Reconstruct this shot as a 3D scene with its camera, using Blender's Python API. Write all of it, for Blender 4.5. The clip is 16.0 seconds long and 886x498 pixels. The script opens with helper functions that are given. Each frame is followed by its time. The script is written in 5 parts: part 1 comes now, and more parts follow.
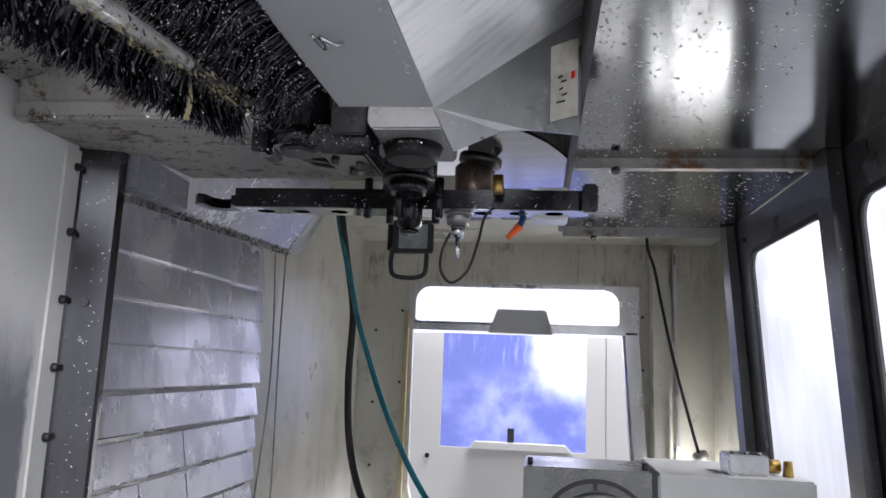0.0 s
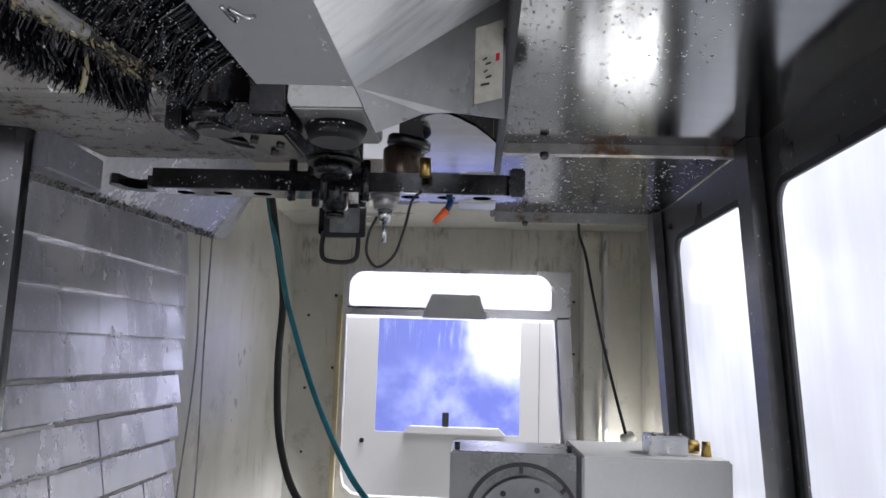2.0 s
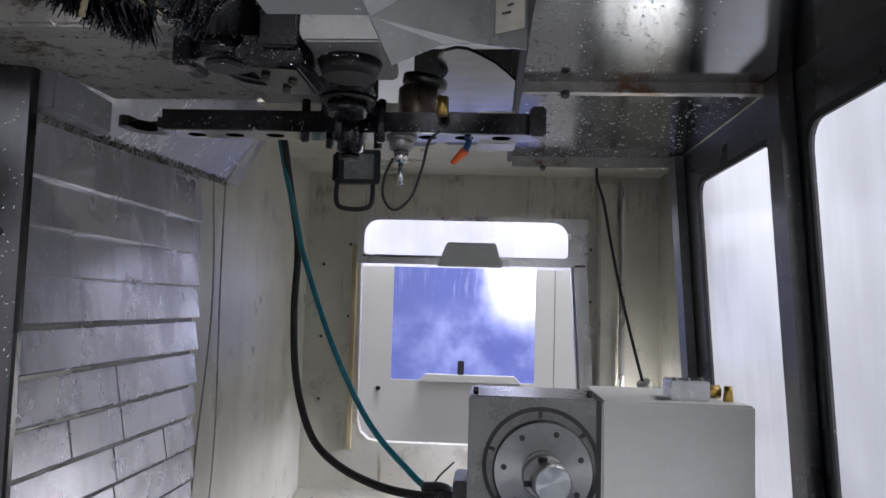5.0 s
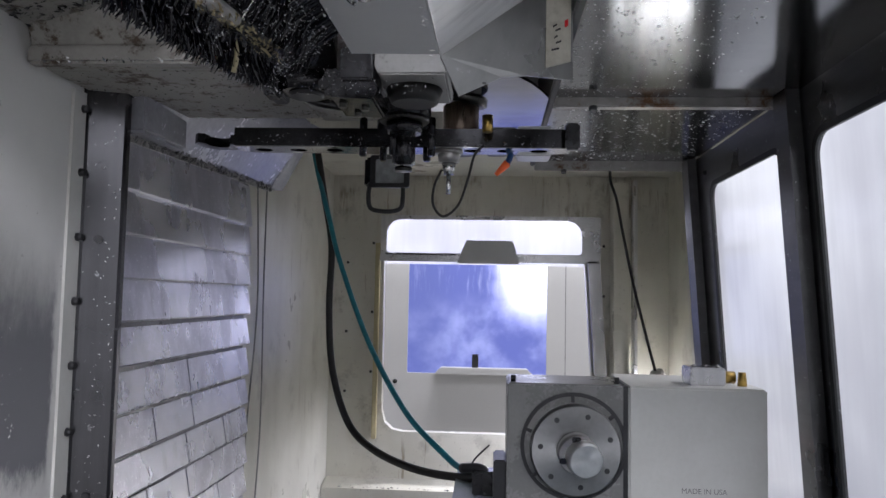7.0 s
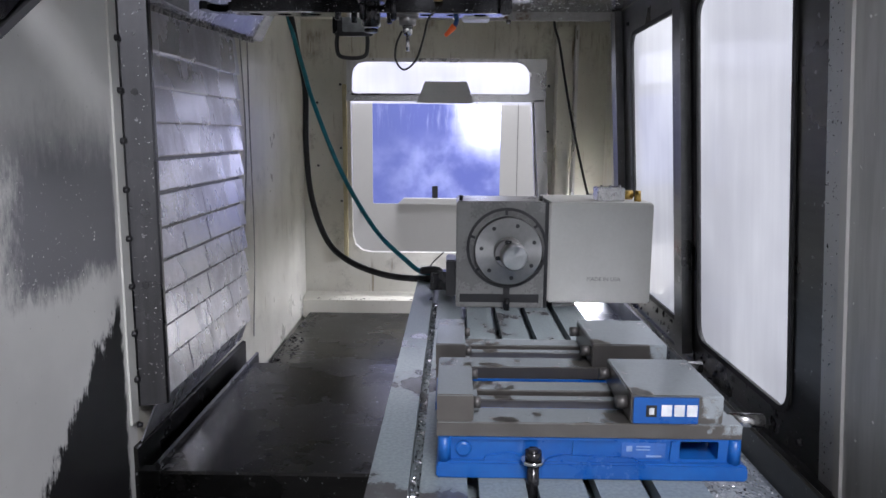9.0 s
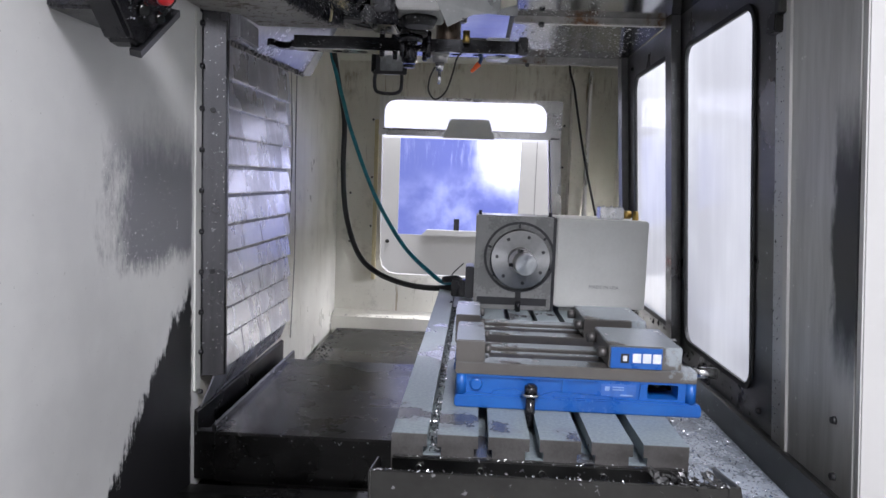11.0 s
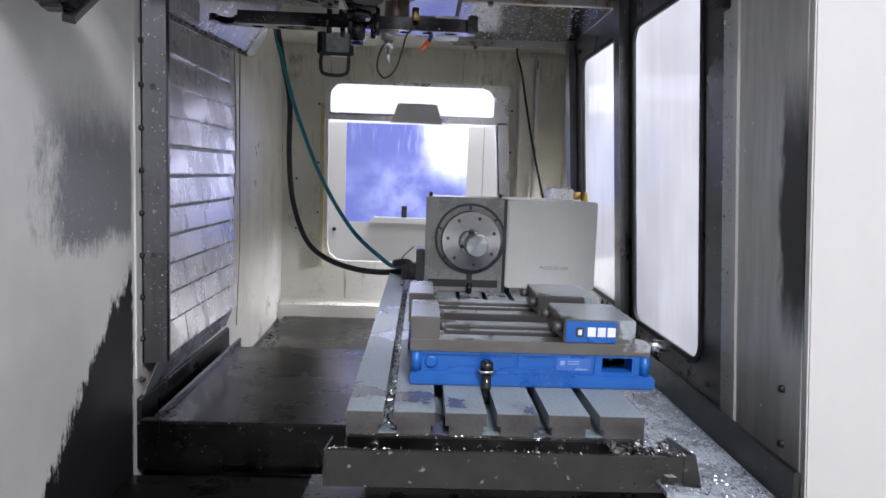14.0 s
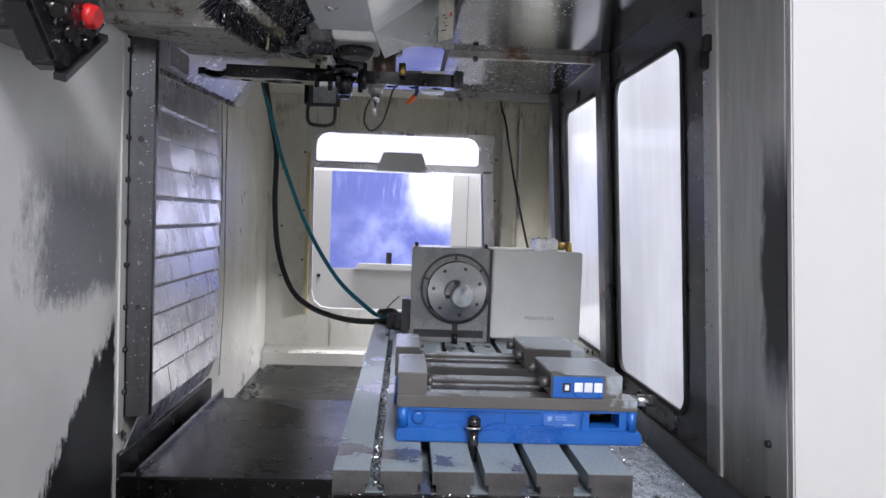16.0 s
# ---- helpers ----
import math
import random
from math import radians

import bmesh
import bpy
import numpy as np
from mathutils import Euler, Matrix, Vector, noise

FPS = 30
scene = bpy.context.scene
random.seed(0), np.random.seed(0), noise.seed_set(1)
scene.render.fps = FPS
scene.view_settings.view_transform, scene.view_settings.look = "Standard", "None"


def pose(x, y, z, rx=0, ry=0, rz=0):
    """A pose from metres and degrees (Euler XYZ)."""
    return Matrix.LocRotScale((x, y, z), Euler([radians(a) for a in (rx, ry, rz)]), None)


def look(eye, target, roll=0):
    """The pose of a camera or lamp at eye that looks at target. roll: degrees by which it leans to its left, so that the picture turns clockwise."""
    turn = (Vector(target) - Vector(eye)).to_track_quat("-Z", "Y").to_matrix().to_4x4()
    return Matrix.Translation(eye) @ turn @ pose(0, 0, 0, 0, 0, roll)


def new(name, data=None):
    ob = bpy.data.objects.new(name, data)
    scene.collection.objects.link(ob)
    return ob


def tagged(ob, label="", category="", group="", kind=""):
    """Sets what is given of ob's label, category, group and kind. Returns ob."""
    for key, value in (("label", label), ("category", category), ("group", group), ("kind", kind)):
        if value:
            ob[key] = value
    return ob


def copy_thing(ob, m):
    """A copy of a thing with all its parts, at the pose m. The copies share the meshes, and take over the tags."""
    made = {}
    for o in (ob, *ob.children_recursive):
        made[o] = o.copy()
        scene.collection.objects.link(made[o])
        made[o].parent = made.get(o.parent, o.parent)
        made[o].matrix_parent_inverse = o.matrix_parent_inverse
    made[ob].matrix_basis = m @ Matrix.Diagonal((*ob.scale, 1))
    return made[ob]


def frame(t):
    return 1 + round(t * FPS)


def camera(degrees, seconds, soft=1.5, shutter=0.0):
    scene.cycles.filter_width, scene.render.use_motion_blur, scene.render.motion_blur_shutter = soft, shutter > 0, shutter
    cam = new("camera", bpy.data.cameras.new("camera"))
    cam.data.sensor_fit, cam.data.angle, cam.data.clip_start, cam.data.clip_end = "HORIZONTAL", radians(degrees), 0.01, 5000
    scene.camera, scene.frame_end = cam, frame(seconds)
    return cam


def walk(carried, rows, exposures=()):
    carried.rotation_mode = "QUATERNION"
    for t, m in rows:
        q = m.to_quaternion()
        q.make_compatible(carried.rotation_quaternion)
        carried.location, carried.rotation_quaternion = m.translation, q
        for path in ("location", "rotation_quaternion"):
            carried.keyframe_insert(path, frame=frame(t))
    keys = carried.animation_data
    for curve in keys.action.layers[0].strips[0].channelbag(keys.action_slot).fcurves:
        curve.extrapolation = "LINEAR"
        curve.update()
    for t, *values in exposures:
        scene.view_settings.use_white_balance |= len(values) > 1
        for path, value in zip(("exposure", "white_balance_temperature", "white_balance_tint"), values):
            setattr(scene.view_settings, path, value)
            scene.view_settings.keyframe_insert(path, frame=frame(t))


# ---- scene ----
cam = camera(62.6, 16.0)
PATH = [
    (0, (0.145, -0.335, 1.437), (-0.121, 1.622, 1.753), 2.2),
    (0.5, (0.15, -0.338, 1.449), (-0.07, 1.622, 1.78), 1.5),
    (1, (0.158, -0.339, 1.446), (-0.042, 1.627, 1.75), 1.4),
    (1.5, (0.162, -0.331, 1.444), (-0.01, 1.639, 1.741), 1.7),
    (2, (0.168, -0.315, 1.439), (0.068, 1.662, 1.72), 1.8),
    (2.5, (0.181, -0.305, 1.433), (0.093, 1.678, 1.678), 1.9),
    (3, (0.173, -0.272, 1.436), (0.077, 1.715, 1.639), 1.5),
    (3.5, (0.17, -0.265, 1.433), (0.046, 1.722, 1.622), 1.5),
    (4, (0.166, -0.265, 1.429), (0.03, 1.723, 1.603), 1.7),
    (6.5, (0.102, -0.395, 1.425), (-0.026, 1.597, 1.558), 1.4),
    (7, (0.076, -0.446, 1.427), (-0.06, 1.544, 1.561), 1.1),
    (7.5, (0.077, -0.449, 1.414), (-0.049, 1.547, 1.455), 1.0),
    (8, (0.082, -0.549, 1.418), (0.044, 1.444, 1.25), 0.8),
    (8.5, (0.102, -0.733, 1.433), (0.082, 1.242, 1.121), 0.3),
    (11, (0.108, -1.247, 1.345), (0.026, 0.743, 1.158), 2.1),
    (11.5, (0.101, -1.24, 1.311), (0.073, 0.755, 1.179), 1.2),
    (12, (0.1, -1.238, 1.301), (0.108, 0.758, 1.169), 1.8),
    (12.5, (0.092, -1.232, 1.307), (0.127, 0.76, 1.142), 2.1),
    (13, (0.085, -1.228, 1.311), (0.125, 0.764, 1.14), 2.9),
    (13.5, (0.088, -1.226, 1.312), (0.146, 0.765, 1.126), 2.4),
    (14, (0.094, -1.224, 1.312), (0.16, 0.764, 1.105), 2.0),
    (14.5, (0.088, -1.223, 1.31), (0.166, 0.764, 1.101), 2.8),
    (15, (0.088, -1.23, 1.324), (0.164, 0.764, 1.188), 2.6),
    (15.5, (0.084, -1.234, 1.333), (0.171, 0.762, 1.24), 2.7),
    (16, (0.087, -1.23, 1.335), (0.193, 0.766, 1.249), 2.1),
]
walk(cam, [(t, look(eye, target, roll)) for t, eye, target, roll in PATH], exposures=[(0, 0.41, 6080, 18), (2.0, 0.39, 6080, 18), (3.5, -0.14, 6100, 18), (8.5, -0.16, 6100, 18), (10.5, 0.17, 6120, 18), (16, 0.14, 6120, 18)])

# ---- light and world ----
world = bpy.data.worlds.new("world")
scene.world = world
world.use_nodes = True
world.node_tree.nodes["Background"].inputs[0].default_value = (0.75, 0.85, 1.0, 1)
world.node_tree.nodes["Background"].inputs[1].default_value = 0.03


def area_lamp(name, x, y, z, sx, sy, watts, rx=0, ry=0, rz=0, color=(1, 1, 1)):
    data = bpy.data.lights.new(name, "AREA")
    data.shape, data.size, data.size_y, data.energy, data.color = "RECTANGLE", sx, sy, watts, color
    ob = new(name, data)
    ob.matrix_world = pose(x, y, z, rx, ry, rz)
    return ob


SHOP_WATTS = 150
# ceiling lamps of the workshop: behind the camera, beside the machine's front, beyond its far end
area_lamp("shop_lamp_light", 0.8, -3.7, 4.3, 1.2, 2.0, SHOP_WATTS * 2.4)
area_lamp("shop_lamp_light", 2.9, 0.9, 4.3, 1.2, 2.8, SHOP_WATTS * 1.0)
area_lamp("shop_lamp_light", 0.4, 4.3, 4.3, 2.4, 0.5, SHOP_WATTS * 1.6)
# shaded work lamp that hangs in the far corner of the chamber and shines down
spot = bpy.data.lights.new("corner_lamp_light", "SPOT")
spot.energy, spot.shadow_soft_size, spot.color = 92, 0.03, (0.90, 0.925, 1.0)
spot.spot_size, spot.spot_blend = radians(180), 0.25
new("corner_lamp_light", spot).location = (0.822, 2.86, 1.045)

# ---- materials ----


class Nodes:
    def __init__(self, name):
        self.mat = bpy.data.materials.new(name)
        self.mat.use_nodes = True
        self.tree = self.mat.node_tree
        self.bsdf = self.tree.nodes["Principled BSDF"]
        self.out = self.tree.nodes["Material Output"]
        self.at = self.add("ShaderNodeTexCoord").outputs["Object"]

    def add(self, kind, operation="", data_type="", interpolation_type="", use_clamp=False):
        n = self.tree.nodes.new(kind)
        if operation:
            n.operation, n.use_clamp = operation, use_clamp
        if data_type:
            n.data_type = data_type
        if interpolation_type:
            n.interpolation_type = interpolation_type
        return n

    def put(self, socket, value):
        if isinstance(value, bpy.types.NodeSocket):
            self.tree.links.new(value, socket)
        else:
            socket.default_value = value

    def math(self, op, a, b=0.0, c=0.0, clamp=False):
        n = self.add("ShaderNodeMath", operation=op, use_clamp=clamp)
        for s, v in zip(n.inputs, (a, b, c)):
            self.put(s, v)
        return n.outputs[0]

    def scaled(self, scale):
        n = self.add("ShaderNodeMapping")
        n.inputs["Scale"].default_value = scale
        self.tree.links.new(self.at, n.inputs["Vector"])
        return n.outputs[0]

    def noise(self, scale, detail=4, rough=0.6, stretch=None):
        n = self.add("ShaderNodeTexNoise")
        n.inputs["Scale"].default_value, n.inputs["Detail"].default_value, n.inputs["Roughness"].default_value = scale, detail, rough
        self.tree.links.new(self.scaled(stretch) if stretch else self.at, n.inputs["Vector"])
        return n.outputs[0]

    def ramp(self, value, lo, hi):
        n = self.add("ShaderNodeMapRange", interpolation_type="SMOOTHSTEP")
        self.put(n.inputs[0], value)
        self.put(n.inputs[1], lo)
        self.put(n.inputs[2], hi)
        return n.outputs[0]

    def mix(self, fac, a, b):
        n = self.add("ShaderNodeMix", data_type="RGBA")
        self.put(n.inputs[0], fac)
        self.put(n.inputs[6], (*a, 1) if isinstance(a, tuple) else a)
        self.put(n.inputs[7], (*b, 1) if isinstance(b, tuple) else b)
        return n.outputs[2]

    def lerp(self, fac, a, b):
        n = self.add("ShaderNodeMix", data_type="FLOAT")
        self.put(n.inputs[0], fac)
        self.put(n.inputs[2], a)
        self.put(n.inputs[3], b)
        return n.outputs[0]

    def bump(self, height, strength=0.2, distance=0.002):
        n = self.add("ShaderNodeBump")
        n.inputs["Strength"].default_value, n.inputs["Distance"].default_value = strength, distance
        self.tree.links.new(height, n.inputs["Height"])
        self.tree.links.new(n.outputs[0], self.bsdf.inputs["Normal"])

    def axes(self):
        n = self.add("ShaderNodeSeparateXYZ")
        self.tree.links.new(self.at, n.inputs[0])
        return n.outputs

    def set(self, color=None, rough=None, metal=None):
        for key, v in (("Base Color", color), ("Roughness", rough), ("Metallic", metal)):
            if v is not None:
                self.put(self.bsdf.inputs[key], (*v, 1) if isinstance(v, tuple) else v)
        return self.mat


def surface(name, a, b, rough=(0.3, 0.6), metal=0.0, scale=6.0, grain=120.0, stretch=None, bump=0.15, dirt=None, dirt_amount=0.55):
    """Two tones at a large scale, grain at a small one, and optional dirt in patches."""
    k = Nodes(name)
    big = k.noise(scale, 5, 0.65, stretch)
    small = k.noise(grain, 3, 0.6, stretch)
    m = k.ramp(k.math("ADD", k.math("MULTIPLY", big, 0.7), k.math("MULTIPLY", small, 0.3)), 0.32, 0.68)
    color = k.mix(m, a, b)
    r = k.lerp(m, rough[0], rough[1])
    if dirt:
        d = k.ramp(k.noise(scale * 2.3, 8, 0.72), dirt_amount, dirt_amount + 0.12)
        color = k.mix(d, color, dirt)
        r = k.lerp(d, r, 0.6)
    k.bump(k.math("ADD", small, k.math("MULTIPLY", big, 0.5)), bump, 0.001)
    return k.set(color, r, metal)


def wall_paint(name, stain=0.0):
    """Old pale paint with splashes, drips and small specks; stain: how brown the old runs have made it."""
    k = Nodes(name)
    big = k.noise(2.2, 5, 0.6)
    drip = k.noise(1.0, 5, 0.6, (5, 5, 0.8))
    thread = k.ramp(k.noise(1.0, 4, 0.6, (45, 45, 2.5)), 0.64, 0.72)
    zone = k.ramp(k.noise(2.8, 3, 0.5), 0.44, 0.58)
    speck = k.ramp(k.noise(95, 2, 0.5), 0.70, 0.74)
    color = k.mix(k.ramp(big, 0.3, 0.7), (0.50, 0.485, 0.415), (0.60, 0.585, 0.51))
    color = k.mix(k.math("MULTIPLY", k.ramp(drip, 0.40, 0.80), 0.35), color, (0.32, 0.29, 0.22))
    color = k.mix(k.math("MULTIPLY", k.math("MULTIPLY", thread, zone), 0.8), color, (0.20, 0.15, 0.09))
    color = k.mix(k.math("MULTIPLY", k.ramp(k.noise(5.0, 7, 0.7), 0.56, 0.66), 0.45), color, (0.27, 0.25, 0.21))
    color = k.mix(k.math("MULTIPLY", speck, 0.5), color, (0.16, 0.14, 0.11))
    if stain:
        x, y, z = k.axes()
        reach = k.ramp(k.math("ADD", z, k.math("MULTIPLY", k.noise(1.0, 4, 0.6, (9, 9, 1.5)), 0.5)), 1.95, 2.22)
        runs = k.math("MULTIPLY", k.ramp(k.noise(1.0, 6, 0.7, (24, 24, 3.5)), 0.46, 0.66), k.ramp(k.noise(4.5, 4, 0.6), 0.40, 0.60))
        color = k.mix(k.math("MULTIPLY", k.math("MULTIPLY", reach, runs), stain), color, (0.17, 0.12, 0.075))
    k.bump(k.noise(40, 4), 0.06, 0.001)
    return k.set(color, k.lerp(k.ramp(big, 0.3, 0.7), 0.34, 0.27))


def wet_wall_paint():
    """The near column wall: pale dried film with ragged wet patches of dark paint, their sheen put into the colour."""
    k = Nodes("column_wall_paint")
    x, y, z = k.axes()
    rag = k.math("ADD", k.math("MULTIPLY", k.math("SUBTRACT", k.noise(9, 6, 0.75, (1, 1, 0.45)), 0.5), 0.5),
                 k.math("MULTIPLY", k.math("SUBTRACT", k.noise(60, 4, 0.7, (1, 1, 0.35)), 0.5), 0.22))
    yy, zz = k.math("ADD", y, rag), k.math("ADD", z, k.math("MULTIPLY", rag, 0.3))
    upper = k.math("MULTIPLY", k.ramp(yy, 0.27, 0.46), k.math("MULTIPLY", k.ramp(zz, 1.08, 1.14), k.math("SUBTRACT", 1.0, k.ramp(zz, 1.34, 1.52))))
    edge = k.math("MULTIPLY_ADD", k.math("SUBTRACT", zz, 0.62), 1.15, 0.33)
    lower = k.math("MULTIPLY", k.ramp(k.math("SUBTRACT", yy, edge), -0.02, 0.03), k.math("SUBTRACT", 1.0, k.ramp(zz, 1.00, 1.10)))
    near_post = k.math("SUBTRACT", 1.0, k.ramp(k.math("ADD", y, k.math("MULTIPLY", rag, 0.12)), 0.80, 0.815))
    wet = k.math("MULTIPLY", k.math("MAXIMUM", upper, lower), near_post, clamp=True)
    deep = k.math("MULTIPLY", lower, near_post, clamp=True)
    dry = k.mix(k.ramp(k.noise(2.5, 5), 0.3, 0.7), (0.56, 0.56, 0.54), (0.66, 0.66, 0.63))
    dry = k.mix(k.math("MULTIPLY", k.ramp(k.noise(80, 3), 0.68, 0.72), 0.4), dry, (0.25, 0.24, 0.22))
    # upper patch greyer: what the wet wall mirrors is painted into its tone
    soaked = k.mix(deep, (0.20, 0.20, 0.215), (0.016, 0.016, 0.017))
    k.put(k.bsdf.inputs["Specular IOR Level"], k.lerp(wet, 0.5, 0.05))
    k.bump(k.math("ADD", k.noise(35, 4), k.math("MULTIPLY", wet, -1.0)), 0.12, 0.001)
    return k.set(k.mix(wet, dry, soaked), k.lerp(wet, 0.5, 0.42))


def steel_sheet(name, tone, rough, stretch, streak=0.5, rust=None, scratch=True, metal=1.0):
    """Rolled stainless sheet: long grain, dull oil film, water marks, some rust."""
    k = Nodes(name)
    film = k.noise(3.0, 5, 0.6)
    grain = k.noise(1.0, 4, 0.6, stretch)
    spots = k.ramp(k.noise(70, 3, 0.6), 0.66, 0.72)
    lo, hi = tuple(c * 0.6 for c in tone), tone
    color = k.mix(k.ramp(k.math("ADD", k.math("MULTIPLY", film, 0.6), k.math("MULTIPLY", grain, streak * 0.8)), 0.3, 0.75), lo, hi)
    color = k.mix(k.math("MULTIPLY", spots, 0.35), color, (0.75, 0.76, 0.78))
    if rust:
        color = k.mix(k.ramp(k.noise(7, 8, 0.75), rust, rust + 0.12), color, (0.13, 0.07, 0.035))
    k.bump(grain, 0.05 if scratch else 0.02, 0.001)
    return k.set(color, k.lerp(k.ramp(film, 0.3, 0.7), rough * 0.75, rough * 1.3), metal)


def plain(name, color, rough=0.5, metal=0.0):
    k = Nodes(name)
    n = k.noise(35, 4)
    dark = tuple(c * 0.75 for c in color)
    k.bump(n, 0.08, 0.001)
    return k.set(k.mix(k.ramp(n, 0.35, 0.65), dark, color), k.lerp(n, rough - 0.06, rough + 0.1), metal)


def glowing(name, color, strength):
    k = Nodes(name)
    k.put(k.bsdf.inputs["Emission Color"], (*color, 1))
    k.put(k.bsdf.inputs["Emission Strength"], strength)
    return k.set(color, 0.5)


def hazy_pane(name, tint, haze=0.75, drips=True):
    """Scratched polycarbonate: mostly scatters the light that comes through, wet on the inside."""
    k = Nodes(name)
    k.tree.nodes.remove(k.bsdf)
    milk = k.add("ShaderNodeBsdfTranslucent")
    streak = k.noise(1.0, 5, 0.65, (14, 14, 1.2))
    cloud = k.noise(1.6, 3, 0.5)
    tone = k.mix(k.ramp(k.math("ADD", k.math("MULTIPLY", streak, 0.22), k.math("MULTIPLY", cloud, 0.78)), 0.3, 0.7), tuple(c * d for c, d in zip(tint, (0.68, 0.68, 0.70))), tint)
    k.tree.links.new(tone, milk.inputs[0])
    clear = k.add("ShaderNodeBsdfTransparent")
    clear.inputs[0].default_value = (*tint, 1)
    gloss = k.add("ShaderNodeBsdfGlossy")
    gloss.inputs[0].default_value, gloss.inputs[1].default_value = (0.9, 0.9, 0.9, 1), 0.12
    a, b = k.add("ShaderNodeMixShader"), k.add("ShaderNodeMixShader")
    a.inputs[0].default_value = haze
    k.tree.links.new(clear.outputs[0], a.inputs[1])
    k.tree.links.new(milk.outputs[0], a.inputs[2])
    fres = k.add("ShaderNodeFresnel")
    fres.inputs[0].default_value = 1.4
    k.tree.links.new(fres.outputs[0], b.inputs[0])
    k.tree.links.new(a.outputs[0], b.inputs[1])
    k.tree.links.new(gloss.outputs[0], b.inputs[2])
    k.tree.links.new(b.outputs[0], k.out.inputs[0])
    return k.mat


def lit_pane():
    """The window of the machine behind: cold light from inside painted as a glow, mist and running drops."""
    k = Nodes("lit_blue_pane")
    x, y, z = k.axes()
    run = k.noise(1.0, 6, 0.7, (34, 34, 4.0))
    cloud = k.noise(3.4, 4, 0.55)
    # white glare at the upper right and along the top, painted into the glow
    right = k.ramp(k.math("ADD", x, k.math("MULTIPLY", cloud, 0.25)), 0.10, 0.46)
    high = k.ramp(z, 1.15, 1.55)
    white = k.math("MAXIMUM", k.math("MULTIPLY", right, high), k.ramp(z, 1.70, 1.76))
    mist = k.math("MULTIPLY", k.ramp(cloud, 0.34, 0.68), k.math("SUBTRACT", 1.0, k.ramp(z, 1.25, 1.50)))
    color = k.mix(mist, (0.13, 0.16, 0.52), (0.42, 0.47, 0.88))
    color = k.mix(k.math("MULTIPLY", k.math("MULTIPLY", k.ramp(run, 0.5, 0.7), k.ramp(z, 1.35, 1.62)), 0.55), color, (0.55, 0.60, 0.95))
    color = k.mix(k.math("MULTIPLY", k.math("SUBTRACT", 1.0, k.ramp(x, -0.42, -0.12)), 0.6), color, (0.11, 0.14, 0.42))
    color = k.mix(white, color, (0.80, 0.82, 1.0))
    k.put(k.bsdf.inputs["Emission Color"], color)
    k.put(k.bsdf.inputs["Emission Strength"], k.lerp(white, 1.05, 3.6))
    return k.set((0.05, 0.06, 0.1), 0.2)


def slat_steel():
    """Worn way cover steel: dull smears, runs of dried coolant, drops that stand on it."""
    k = Nodes("way_cover_steel")
    smear = k.noise(1.0, 5, 0.6, (5, 7, 5))
    run = k.noise(1.0, 5, 0.6, (22, 22, 4))
    drops = k.ramp(k.noise(130, 3, 0.6), 0.60, 0.68)
    color = k.mix(k.ramp(smear, 0.36, 0.62), (0.40, 0.40, 0.445), (0.60, 0.60, 0.66))
    color = k.mix(k.math("MULTIPLY", k.ramp(run, 0.50, 0.75), 0.4), color, (0.20, 0.19, 0.18))
    color = k.mix(k.math("MULTIPLY", drops, 0.4), color, (0.78, 0.78, 0.80))
    k.bump(k.math("ADD", k.math("MULTIPLY", drops, 0.6), smear), 0.08, 0.001)
    return k.set(color, k.lerp(k.ramp(smear, 0.3, 0.7), 0.33, 0.22), 0.85)


def jamb_steel():
    """Stainless jamb with a dull film and one dark ragged patch."""
    k = Nodes("jamb_steel")
    x, y, z = k.axes()
    rag = k.math("MULTIPLY", k.math("SUBTRACT", k.noise(12, 6, 0.7, (1, 1, 0.4)), 0.5), 0.10)
    yy, zz = k.math("ADD", y, rag), k.math("ADD", z, k.math("MULTIPLY", rag, 2.0))
    # mask of the one darker, smoother patch
    wet = k.math("MULTIPLY", k.math("SUBTRACT", 1.0, k.ramp(yy, 0.135, 0.165)), k.math("MULTIPLY", k.ramp(zz, 0.98, 1.12), k.math("SUBTRACT", 1.0, k.ramp(zz, 1.38, 1.56))), clamp=True)
    film = k.mix(k.ramp(k.noise(1.0, 5, 0.6, (30, 30, 2.5)), 0.3, 0.7), (0.40, 0.40, 0.385), (0.54, 0.54, 0.525))
    k.bump(k.noise(60, 3), 0.05, 0.001)
    return k.set(k.mix(wet, film, (0.035, 0.035, 0.038)), k.lerp(wet, 0.42, 0.3), k.lerp(wet, 0.25, 0.3))


def turned_steel(name, tone):
    """A face turned on a lathe: fine rings, so that highlights fan out from the middle."""
    k = Nodes(name)
    ring = k.add("ShaderNodeTangent")
    ring.direction_type, ring.axis = "RADIAL", "Y"
    k.put(k.bsdf.inputs["Tangent"], ring.outputs[0])
    k.put(k.bsdf.inputs["Anisotropic"], 0.85)
    n = k.noise(60, 4)
    return k.set(k.mix(n, (0.50 * tone, 0.50 * tone, 0.49 * tone), (0.72 * tone, 0.72 * tone, 0.71 * tone)), 0.32, 1.0)


